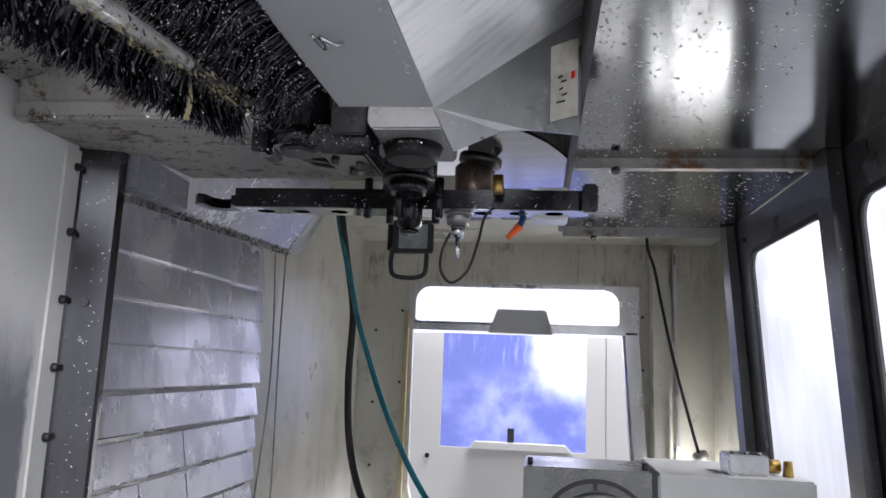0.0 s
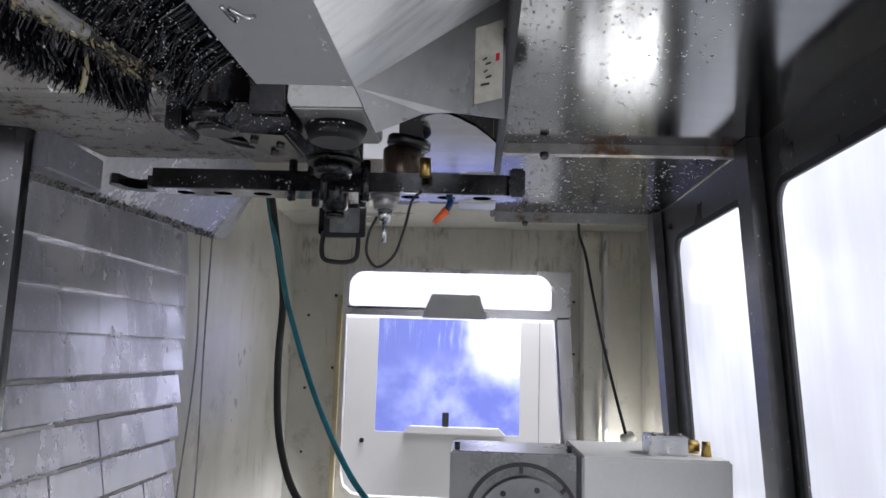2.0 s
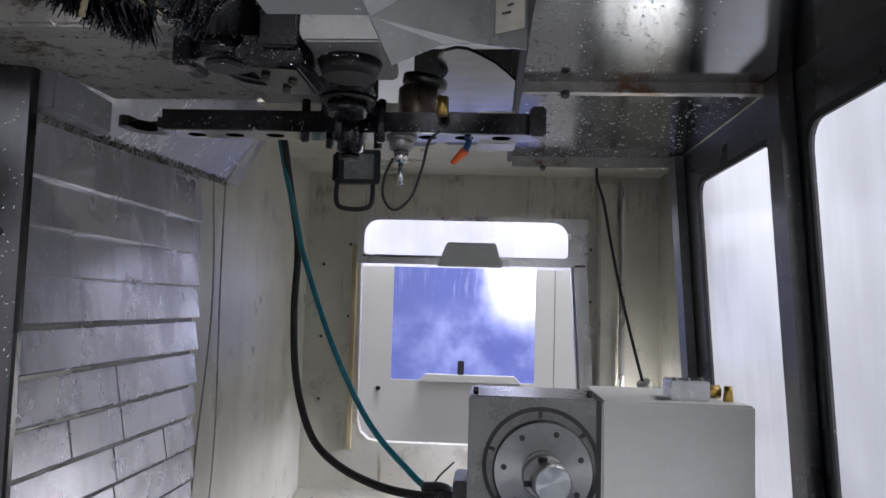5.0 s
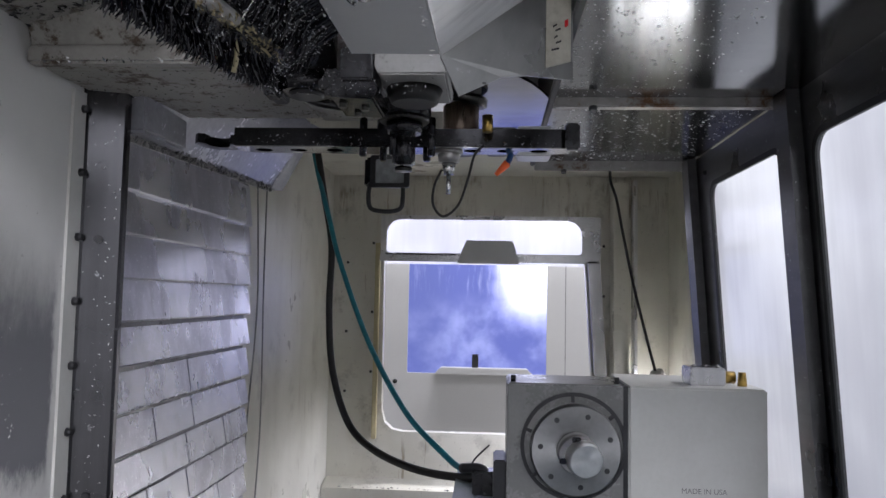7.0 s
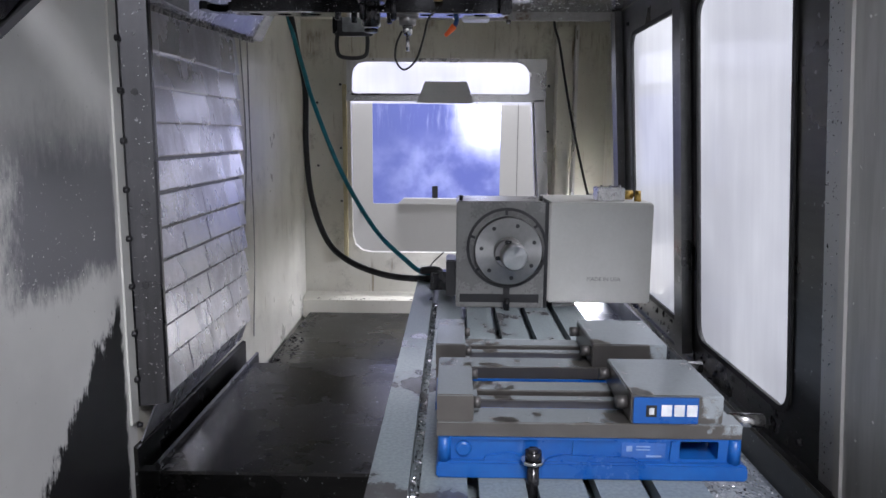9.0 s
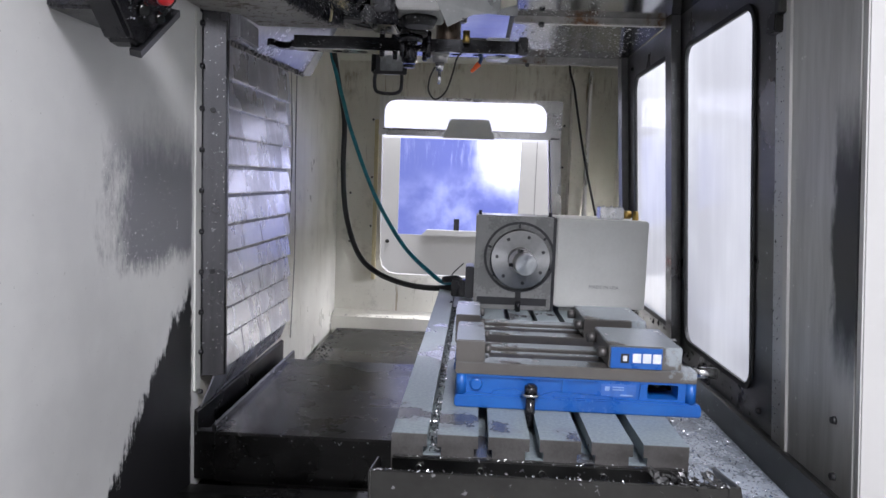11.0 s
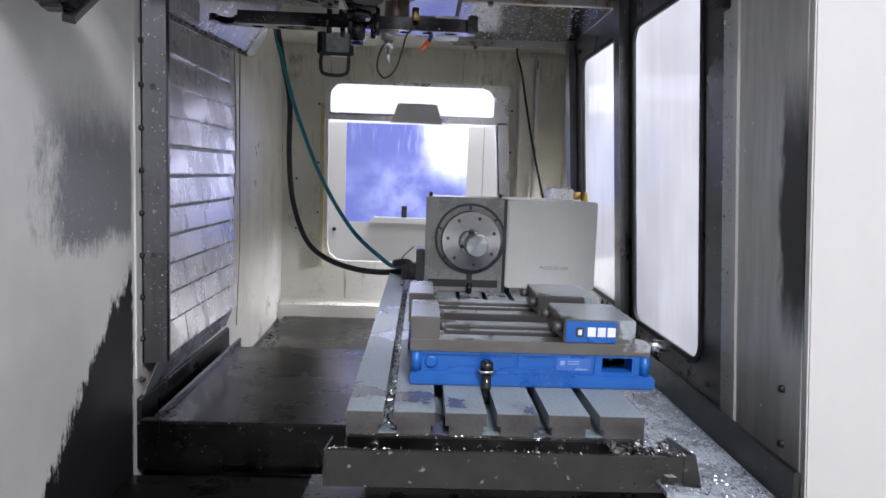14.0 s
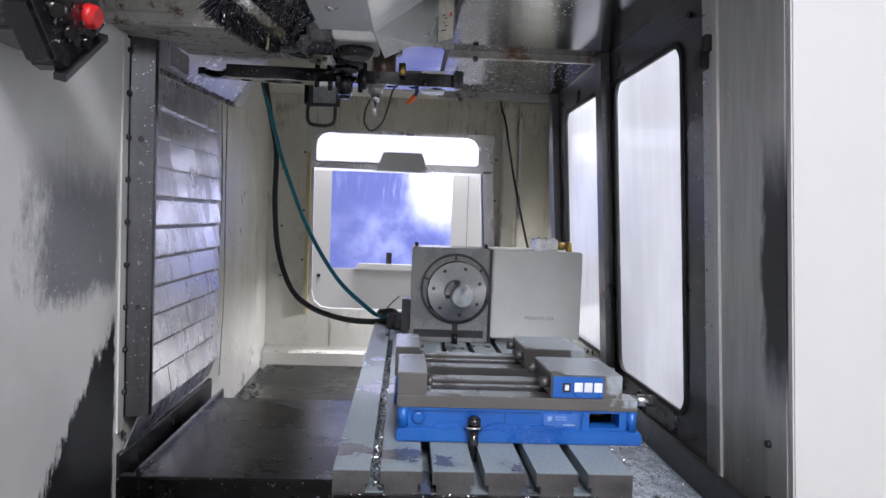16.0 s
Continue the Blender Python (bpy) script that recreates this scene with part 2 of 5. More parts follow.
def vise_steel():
    """Ground steel, brownish where bare, with a pale drying film of coolant; upward faces are painted paler."""
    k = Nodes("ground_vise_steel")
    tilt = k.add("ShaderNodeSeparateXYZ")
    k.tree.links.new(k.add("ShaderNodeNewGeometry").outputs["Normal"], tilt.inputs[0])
    # lighter tops are painted in: faces that look up take more pale tone
    paler_top = k.math("MULTIPLY_ADD", k.ramp(tilt.outputs[2], 0.5, 0.9), 0.20, -0.09)
    film = k.ramp(k.math("ADD", k.noise(9.0, 6, 0.6), paler_top), 0.50, 0.53)
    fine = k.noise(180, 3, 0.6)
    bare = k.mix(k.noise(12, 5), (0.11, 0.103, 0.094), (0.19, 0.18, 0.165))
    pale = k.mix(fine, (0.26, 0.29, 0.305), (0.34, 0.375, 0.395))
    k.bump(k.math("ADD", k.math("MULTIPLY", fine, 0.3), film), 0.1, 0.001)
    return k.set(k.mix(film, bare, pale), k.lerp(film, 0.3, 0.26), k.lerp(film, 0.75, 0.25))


def bristle_nylon():
    k = Nodes("black_nylon_bristle")
    k.put(k.bsdf.inputs["Specular IOR Level"], 0.4)
    return k.set(k.mix(k.noise(30), (0.003, 0.003, 0.005), (0.006, 0.007, 0.012)), 0.12)


def table_iron():
    """Machined iron under a film of coolant: dark and mirror-like where wet, dull and pale where it dries."""
    k = Nodes("table_iron_wet")
    film = k.ramp(k.noise(5.5, 6, 0.6, (1, 0.7, 1)), 0.38, 0.46)
    fine = k.noise(150, 3, 0.6)
    wet = k.mix(k.noise(9, 5), (0.10, 0.10, 0.105), (0.17, 0.17, 0.175))
    dull = k.mix(k.ramp(fine, 0.3, 0.7), (0.185, 0.22, 0.23), (0.25, 0.295, 0.305))
    k.bump(k.math("ADD", k.math("MULTIPLY", fine, 0.4), film), 0.12, 0.001)
    return k.set(k.mix(film, wet, dull), k.lerp(film, 0.2, 0.42), k.lerp(film, 0.5, 0.05))


M = {
    "paint": wall_paint("chamber_paint"),
    "stained_paint": wall_paint("stained_chamber_paint", 0.75),
    "jamb": jamb_steel(),
    "turned": turned_steel("turned_face_steel", 0.44),
    "turned_bright": turned_steel("turned_work_steel", 1.15),
    "column": wet_wall_paint(),
    "ceiling": steel_sheet("ceiling_steel", (0.20, 0.207, 0.212), 0.15, (3, 45, 45), 0.4),
    "post": steel_sheet("post_steel", (0.105, 0.105, 0.11), 0.26, (60, 60, 3), 0.5),
    "bright": steel_sheet("bright_steel", (0.66, 0.66, 0.65), 0.28, (40, 40, 4), 0.5),
    "slat": slat_steel(),
    "frame": steel_sheet("window_frame_steel", (0.16, 0.16, 0.16), 0.34, (30, 3, 30), 0.5),
    "floor_steel": steel_sheet("way_plate_steel", (0.055, 0.054, 0.053), 0.27, (4, 40, 40), 0.4),
    "dark_steel": steel_sheet("dark_steel", (0.085, 0.085, 0.08), 0.32, (20, 20, 20), 0.4, rust=0.66),
    "head": surface("head_casting_paint", (0.25, 0.242, 0.218), (0.36, 0.348, 0.315), (0.35, 0.6), 0.0, 9, 90, dirt=(0.075, 0.05, 0.03), dirt_amount=0.515),
    "guard": surface("guard_grey_paint", (0.42, 0.43, 0.44), (0.47, 0.48, 0.48), (0.3, 0.45), 0.0, 4, 60, dirt=(0.25, 0.24, 0.20), dirt_amount=0.66),
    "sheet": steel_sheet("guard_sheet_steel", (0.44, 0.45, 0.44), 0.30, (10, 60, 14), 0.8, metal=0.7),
    # guard sheet again, with the window light on its slope put into the tone
    "sheet_lit": steel_sheet("lit_scratched_sheet", (0.88, 0.885, 0.87), 0.42, (10, 60, 14), 0.9, metal=0.55),
    "hood": surface("hood_sheet_film", (0.26, 0.26, 0.29), (0.36, 0.36, 0.39), (0.16, 0.3), 0.3, 5, 80, dirt=(0.14, 0.12, 0.09), dirt_amount=0.64),
    "lip": steel_sheet("rusty_lip_steel", (0.36, 0.35, 0.33), 0.45, (30, 8, 30), 0.6, rust=0.52),
    "wet_sheet": steel_sheet("wet_sheet_steel", (0.50, 0.50, 0.50), 0.13, (12, 30, 12), 0.5),
    "table": table_iron(),
    "iron": surface("machined_iron", (0.09, 0.085, 0.08), (0.14, 0.135, 0.13), (0.32, 0.5), 0.6, 12, 200),
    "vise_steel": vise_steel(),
    "arm": surface("swing_arm_steel", (0.018, 0.018, 0.019), (0.05, 0.05, 0.053), (0.16, 0.26), 0.9, 14, 120),
    "blue": surface("vise_blue_paint", (0.005, 0.070, 0.30), (0.008, 0.100, 0.37), (0.25, 0.4), 0.0, 8, 80, dirt=(0.03, 0.09, 0.26), dirt_amount=0.68),
    "white_mark": plain("white_mark", (0.75, 0.77, 0.8), 0.5),
    "worn_print": plain("worn_print", (0.22, 0.33, 0.58), 0.5),
    "pale_plate": plain("pale_blue_plate", (0.04, 0.13, 0.42), 0.4),
    "black": plain("black_oxide", (0.022, 0.022, 0.024), 0.36),
    "black_wet": surface("black_oily_steel", (0.005, 0.005, 0.006), (0.022, 0.022, 0.025), (0.08, 0.2), 0.1, 20, 120),
    "rubber": plain("black_rubber", (0.011, 0.011, 0.011), 0.55),
    "teal": plain("teal_hose", (0.012, 0.19, 0.24), 0.35),
    "rotary": surface("rotary_grey_paint", (0.19, 0.19, 0.182), (0.25, 0.25, 0.238), (0.24, 0.36), 0.0, 9, 120, dirt=(0.17, 0.165, 0.15), dirt_amount=0.62),
    "cream": surface("cream_cover_paint", (0.56, 0.56, 0.52), (0.62, 0.62, 0.58), (0.35, 0.5), 0.0, 5, 90, dirt=(0.42, 0.41, 0.36), dirt_amount=0.68),
    "plate": surface("rotary_faceplate_steel", (0.24, 0.235, 0.23), (0.36, 0.35, 0.34), (0.28, 0.42), 0.85, 14, 260),
    "chrome": plain("turned_bright_steel", (0.72, 0.72, 0.71), 0.16, 1.0),
    "bronze": surface("brown_cylinder_steel", (0.12, 0.09, 0.065), (0.22, 0.17, 0.13), (0.25, 0.4), 0.75, 10, 120, (20, 20, 2)),
    "brass": plain("brass", (0.50, 0.34, 0.10), 0.3, 1.0),
    "orange": plain("orange_plastic", (0.85, 0.13, 0.02), 0.4),
    "blue_plastic": plain("dark_blue_plastic", (0.01, 0.05, 0.16), 0.4),
    "red": plain("red_plastic", (0.65, 0.02, 0.02), 0.35),
    "bristle": bristle_nylon(),
    "chips": plain("aluminium_chips", (0.72, 0.72, 0.74), 0.2, 1.0),
    "strip": surface("dirty_strip_steel", (0.55, 0.54, 0.51), (0.82, 0.81, 0.79), (0.25, 0.4), 0.3, 30, 160, dirt=(0.10, 0.08, 0.05), dirt_amount=0.58),
    "drops": plain("coolant_drops", (0.80, 0.80, 0.78), 0.12),
    "mud": surface("chip_sludge", (0.012, 0.012, 0.012), (0.05, 0.05, 0.048), (0.2, 0.45), 0.0, 22, 120, bump=0.8),
    "tray": surface("wet_tray_paint", (0.17, 0.19, 0.21), (0.34, 0.38, 0.43), (0.15, 0.4), 0.1, 9, 110),
    "shop_white": surface("white_enamel", (0.475, 0.472, 0.45), (0.495, 0.492, 0.47), (0.36, 0.42), 0.0, 0.8, 40, bump=0.01),
    "shop_wall": surface("workshop_wall_paint", (0.55, 0.56, 0.56), (0.63, 0.64, 0.64), (0.6, 0.8), 0.0, 1.5, 30),
    "concrete": surface("concrete_floor", (0.22, 0.22, 0.21), (0.34, 0.33, 0.32), (0.5, 0.8), 0.0, 2, 60),
    "rim": surface("yellowed_rubber_trim", (0.36, 0.31, 0.18), (0.46, 0.40, 0.24), (0.5, 0.7), 0.0, 8, 90),
    "pane": hazy_pane("hazy_polycarbonate", (0.95, 0.97, 0.98), 0.9),
    "far_pane": hazy_pane("far_door_polycarbonate", (0.82, 0.83, 0.90), 0.8),
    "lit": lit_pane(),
    "lamp": glowing("lamp_glow", (0.95, 0.97, 1.0), 45.0),
    "label": surface("soiled_paper_label", (0.36, 0.34, 0.26), (0.62, 0.60, 0.51), (0.4, 0.6), 0.0, 12, 80),
    "lens": plain("grey_lamp_glass", (0.34, 0.36, 0.36), 0.12),
}

# ---- shapes ----


def box(x0, x1, y0, y1, z0, z1, bevel=0.0, bm=None):
    bm = bm or bmesh.new()
    r = bmesh.ops.create_cube(bm, size=1.0)
    for v in r["verts"]:
        v.co = ((x0 + x1) / 2 + v.co.x * (x1 - x0), (y0 + y1) / 2 + v.co.y * (y1 - y0), (z0 + z1) / 2 + v.co.z * (z1 - z0))
    if bevel:
        edges = list({e for v in r["verts"] for e in v.link_edges})
        bmesh.ops.bevel(bm, geom=edges, offset=bevel, segments=2, affect="EDGES")
    return bm


def rod(p, q, r, r2=None, seg=24, bm=None, bevel=0.0):
    bm = bm or bmesh.new()
    p, q = Vector(p), Vector(q)
    d = q - p
    m = Matrix.Translation((p + q) / 2) @ d.to_track_quat("Z", "Y").to_matrix().to_4x4()
    made = bmesh.ops.create_cone(bm, cap_ends=True, segments=seg, radius1=r, radius2=r if r2 is None else r2, depth=d.length, matrix=m)
    if bevel:
        caps = [e for e in {e for v in made["verts"] for e in v.link_edges} if any(len(f.verts) > 4 for f in e.link_faces)]
        bmesh.ops.bevel(bm, geom=caps, offset=bevel, segments=2, affect="EDGES")
    for f in bm.faces:
        if len(f.verts) == 4:
            f.smooth = True
    return bm


def prism(points, axis, a, b, bevel=0.0):
    """A polygon drawn across one axis, and pulled along it from a to b."""
    bm = bmesh.new()
    put = {"x": lambda p, c: (c, p[0], p[1]), "y": lambda p, c: (p[0], c, p[1]), "z": lambda p, c: (p[0], p[1], c)}[axis]
    lo, hi = [bm.verts.new(put(p, a)) for p in points], [bm.verts.new(put(p, b)) for p in points]
    bm.faces.new(lo), bm.faces.new(list(reversed(hi)))
    n = len(points)
    for i in range(n):
        bm.faces.new((lo[(i + 1) % n], lo[i], hi[i], hi[(i + 1) % n]))
    bmesh.ops.recalc_face_normals(bm, faces=bm.faces)
    if bevel:
        bmesh.ops.bevel(bm, geom=list(bm.edges), offset=bevel, segments=2, affect="EDGES")
    return bm


def slab(corners, thick):
    """A sheet through four or more corners, thickened against its normal."""
    bm = bmesh.new()
    vs = [bm.verts.new(c) for c in corners]
    f = bm.faces.new(vs)
    f.normal_update()
    n = f.normal.copy()
    back = [bm.verts.new(Vector(c) - n * thick) for c in corners]
    bm.faces.new(list(reversed(back)))
    k = len(vs)
    for i in range(k):
        bm.faces.new((vs[(i + 1) % k], vs[i], back[i], back[(i + 1) % k]))
    bmesh.ops.recalc_face_normals(bm, faces=bm.faces)
    return bm


def round_rect(x0, x1, y0, y1, r, seg=6):
    radii = r if isinstance(r, tuple) else (r, r, r, r)
    out = []
    for (cx, cy, a), q in zip(((x1, y1, 0), (x0, y1, 90), (x0, y0, 180), (x1, y0, 270)), radii):
        ox, oy = cx - q * (1 if cx == x1 else -1), cy - q * (1 if cy == y1 else -1)
        for i in range(seg + 1 if q else 1):
            t = radians(a + 90 * i / seg)
            out.append((ox + q * math.cos(t), oy + q * math.sin(t)))
    return out


def sheet_with_holes(outline, holes, place, thick):
    """A flat sheet with holes, drawn in two axes; place(u, v, w) puts it into the world, w runs through its thickness."""
    bm = bmesh.new()
    for loop in (outline, *holes):
        vs = [bm.verts.new((u, v, 0)) for u, v in loop]
        for i in range(len(vs)):
            bm.edges.new((vs[i], vs[(i + 1) % len(vs)]))
    bmesh.ops.triangle_fill(bm, use_beauty=True, use_dissolve=False, edges=list(bm.edges))
    r = bmesh.ops.extrude_face_region(bm, geom=list(bm.faces))
    for g in r["geom"]:
        if isinstance(g, bmesh.types.BMVert):
            g.co.z = thick
    for v in bm.verts:
        v.co = place(*v.co)
    bmesh.ops.recalc_face_normals(bm, faces=bm.faces)
    return bm


def smooth_line(points, steps=8):
    p = [Vector(c) for c in points]
    p = [p[0] * 2 - p[1], *p, p[-1] * 2 - p[-2]]
    out = []
    for i in range(1, len(p) - 2):
        for s in range(steps):
            t = s / steps
            out.append(0.5 * (2 * p[i] + (p[i + 1] - p[i - 1]) * t + (2 * p[i - 1] - 5 * p[i] + 4 * p[i + 1] - p[i + 2]) * t * t + (3 * p[i] - p[i - 1] - 3 * p[i + 1] + p[i + 2]) * t ** 3))
    return [*out, p[-2]]


def tube(points, r, seg=10, steps=8, closed=False):
    line = smooth_line(points, steps)
    bm, rings = bmesh.new(), []
    side = None
    for i, c in enumerate(line):
        d = (line[min(i + 1, len(line) - 1)] - line[max(i - 1, 0)]).normalized()
        side = d.orthogonal().normalized() if side is None else (side - d * side.dot(d)).normalized()
        up = d.cross(side)
        rings.append([bm.verts.new(c + r * (math.cos(2 * math.pi * k / seg) * side + math.sin(2 * math.pi * k / seg) * up)) for k in range(seg)])
    for a, b in zip(rings, rings[1:]):
        for k in range(seg):
            bm.faces.new((a[k], a[(k + 1) % seg], b[(k + 1) % seg], b[k])).smooth = True
    bm.faces.new(list(reversed(rings[0]))), bm.faces.new(rings[-1])
    bmesh.ops.recalc_face_normals(bm, faces=bm.faces)
    return bm


BASE = {}


def thing(name, at, label, category, group=""):
    ob = new(name)
    ob.location = at
    BASE[ob.name] = Vector(at)
    return tagged(ob, label, category, group)


def part(name, bm, material, parent=None, label=""):
    """Links a bmesh, drawn in world places, as one mesh object under a thing or a part."""
    mesh = bpy.data.meshes.new(name)
    bm.to_mesh(mesh)
    bm.free()
    mesh.materials.append(M[material])
    ob = new(name, mesh)
    if parent:
        ob.parent = parent
        ob.matrix_parent_inverse = Matrix.Translation(-BASE.get(parent.name, Vector()))
    return tagged(ob, label)


def structure(name, bm, material, label, category="wall"):
    return tagged(part(name, bm, material), label, category, kind="structure")


def solid(name, bm, material, label, category, group=""):
    return tagged(part(name, bm, material), label, category, group)


def scatter(name, material, label, category, count, place, size, seed, parent=None, curl=True):
    """Loose flakes as one mesh; place(rng) gives a point and the way that is out of the surface."""
    rng = random.Random(seed)
    verts, faces = [], []
    for _ in range(count):
        p, n = place(rng)
        p, n = Vector(p), Vector(n).normalized()
        s = size * rng.uniform(0.4, 1.6)
        a = n.orthogonal().normalized()
        a.rotate(Matrix.Rotation(rng.uniform(0, 6.28), 3, n))
        b = n.cross(a)
        ln = rng.uniform(1.0, 2.6) if curl else 1.0
        i = len(verts)
        lift = rng.uniform(0.2, 0.9)
        verts += [p + a * s * ln - n * s * 0.1, p + b * s * 0.5 + n * s * lift, p - a * s * ln * 0.8 + n * s * 0.3, p - b * s * 0.5 - n * s * 0.1, p - n * s * 0.25 + a * s * 0.2]
        faces += [(i, i + 1, i + 3), (i + 1, i + 2, i + 3), (i, i + 4, i + 1), (i + 1, i + 4, i + 2), (i + 2, i + 4, i + 3), (i + 3, i + 4, i)]
    mesh = bpy.data.meshes.new(name)
    mesh.from_pydata(verts, [], faces)
    mesh.materials.append(M[material])
    ob = new(name, mesh)
    if parent:
        ob.parent = parent
        ob.matrix_parent_inverse = Matrix.Translation(-BASE.get(parent.name, Vector()))
        return tagged(ob, label, kind="stuff")
    return tagged(ob, label, category, kind="stuff")

# ---- workshop round the machine ----
structure("floor", box(-4, 5, -5, 8, -0.1, 0), "concrete", "grey concrete workshop floor", "floor")
structure("ceiling", box(-4, 5, -5, 8, 4.6, 4.7), "shop_wall", "pale workshop ceiling", "ceiling")
structure("wall_west", box(-4.1, -4, -5, 8, 0, 4.6), "shop_wall", "pale painted workshop wall")
structure("wall_east", box(5, 5.1, -5, 8, 0, 4.6), "shop_wall", "pale painted workshop wall")
structure("wall_south", box(-4, 5, -5.1, -5, 0, 4.6), "shop_wall", "pale painted workshop wall")
structure("wall_north", box(-4, 5, 8, 8.1, 0, 4.6), "shop_wall", "pale painted workshop wall")

# the white machine that stands behind the far opening
other = thing("machining_centre", (0, 5.2, 0), "white enamelled machine with a blue-lit window", "machine")
NY = 4.84
body = part("side_panel", sheet_with_holes(round_rect(-1.25, 1.5, 0.0, 2.5, 0), [round_rect(-0.53, 0.47, 0.885, 1.98, 0.01, 2)], lambda u, v, w: (u, NY + w, v), 0.04), "shop_white", other)
part("cabinet", box(-1.25, 1.5, NY + 0.12, 6.4, 0, 2.5, 0.01), "shop_white", other)
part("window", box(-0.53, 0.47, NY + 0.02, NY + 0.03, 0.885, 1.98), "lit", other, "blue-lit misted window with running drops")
sill = prism([(-0.33, 0.885), (0.38, 0.885), (0.33, 0.935), (-0.28, 0.935)], "y", NY - 0.075, NY + 0.001, 0.004)
shelf = part("sill", sill, "shop_white", other)
part("latch", box(-0.06, -0.015, NY - 0.05, NY - 0.02, 0.935, 1.03, 0.004), "black", shelf, "small black latch")
part("knob", rod((-0.614, NY + 0.001, 0.822), (-0.614, NY - 0.02, 0.822), 0.016, bevel=0.003), "dark_steel", other, "round steel knob")
part("seam", box(0.60, 0.606, NY - 0.002, NY + 0.001, 0.2, 2.3), "rotary", other)

# ---- chamber of the machine ----


def slant(z):
    return 0.745 + 0.065 * (1.9 - z)


on_right = lambda u, v, w: (slant(v) + w, u, v)
on_back = lambda u, v, w: (u, 3.235 + w, v)

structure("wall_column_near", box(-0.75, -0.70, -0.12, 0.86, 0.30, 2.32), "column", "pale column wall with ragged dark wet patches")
structure("wall_column_far", prism([(-0.80, 0.86), (-0.70, 0.86), (-0.70, 1.9), (-0.745, 3.235), (-0.745, 3.285), (-0.80, 3.285)], "z", 0.30, 2.32), "paint", "cream painted column wall with drips")
structure("outer_panel_left", box(-2.4, -0.75, -0.12, -0.08, 0.25, 2.35, 0.004), "shop_white", "white enamelled outer panel")
structure("outer_panel_right", prism([(slant(0.0), 0.0), (2.2, 0.0), (2.2, 2.6), (slant(2.6), 2.6)], "y", 0.045, 0.065, 0.003), "shop_white", "white enamelled outer panel")
structure("outer_panel_top", box(-2.4, 2.2, -0.10, -0.065, 2.31, 2.7, 0.004), "shop_white", "white enamelled lintel over the side opening")
structure("outer_panel_base", box(-2.4, 0.80, -0.42, -0.38, 0.0, 0.40, 0.004), "shop_white", "white base panel below the side opening")

# far end wall with its rounded opening, and the raised door in it
opening = [(-0.475, 1.64), (-0.47, 0.86), (-0.455, 0.80), (-0.415, 0.765), (-0.36, 0.755), (0.48, 0.755), (0.54, 0.77), (0.575, 0.81), (0.585, 0.87), (0.535, 1.64), (0.53, 1.78), (0.50, 1.82), (0.45, 1.836), (-0.40, 1.836), (-0.45, 1.82), (-0.472, 1.78)]
structure("wall_far", sheet_with_holes([(-0.744, 0.30), (1.0, 0.30), (1.0, 2.05), (-0.744, 2.05)], [opening], on_back, 0.05), "stained_paint", "cream end wall with stains and a rounded opening")
door = tagged(part("door_1", sheet_with_holes([(-0.49, 1.625), (0.612, 1.625), (0.612, 1.842), (-0.49, 1.842)], [round_rect(-0.46, 0.52, 1.652, 1.822, (0.075, 0.075, 0.02, 0.02))], lambda u, v, w: (u, 3.205 + w, v), 0.014), "bright"),
              "raised steel door with a hazy window strip", "door", kind="structure")
part("pane", sheet_with_holes(round_rect(-0.50, 0.56, 1.60, 1.86, 0.01, 2), [], lambda u, v, w: (u, 3.2905 + w, v), 0.004), "far_pane", door, "hazy window strip").visible_shadow = False
part("bottom_rail", box(-0.49, 0.60, 3.18, 3.204, 1.608, 1.64, 0.003), "bright", door)
part("pull", prism([(-0.10, 1.60), (0.21, 1.60), (0.175, 1.715), (-0.055, 1.715)], "y", 3.165, 3.179, 0.003), "guard", door, "grey folded pull flap")
structure("trim_opening", box(-0.515, -0.492, 3.20, 3.234, 0.72, 1.70, 0.003), "rim", "yellowed trim beside the far opening", "trim")
structure("post_far", slab([(0.545, 3.20, 1.62), (0.605, 3.20, 1.62), (0.66, 3.20, 0.72), (0.60, 3.20, 0.72)], 0.02), "bright", "wet steel strip beside the far opening", "post")
structure("post_far_corner", box(0.66, 0.73, 3.10, 3.233, 0.34, 2.0, 0.004), "paint", "cream folded post in the far corner", "post")
structure("post_far_corner_2", box(0.74, 0.755, 3.02, 3.10, 0.34, 2.0, 0.003), "bright", "narrow folded steel edge in the far corner", "post")
structure("ledge_far", prism([(3.10, 0.40), (3.234, 0.40), (3.234, 0.525), (3.15, 0.51), (3.11, 0.50)], "x", -0.738, 0.64), "paint", "cream sloping ledge with chips at the end wall", "ledge")

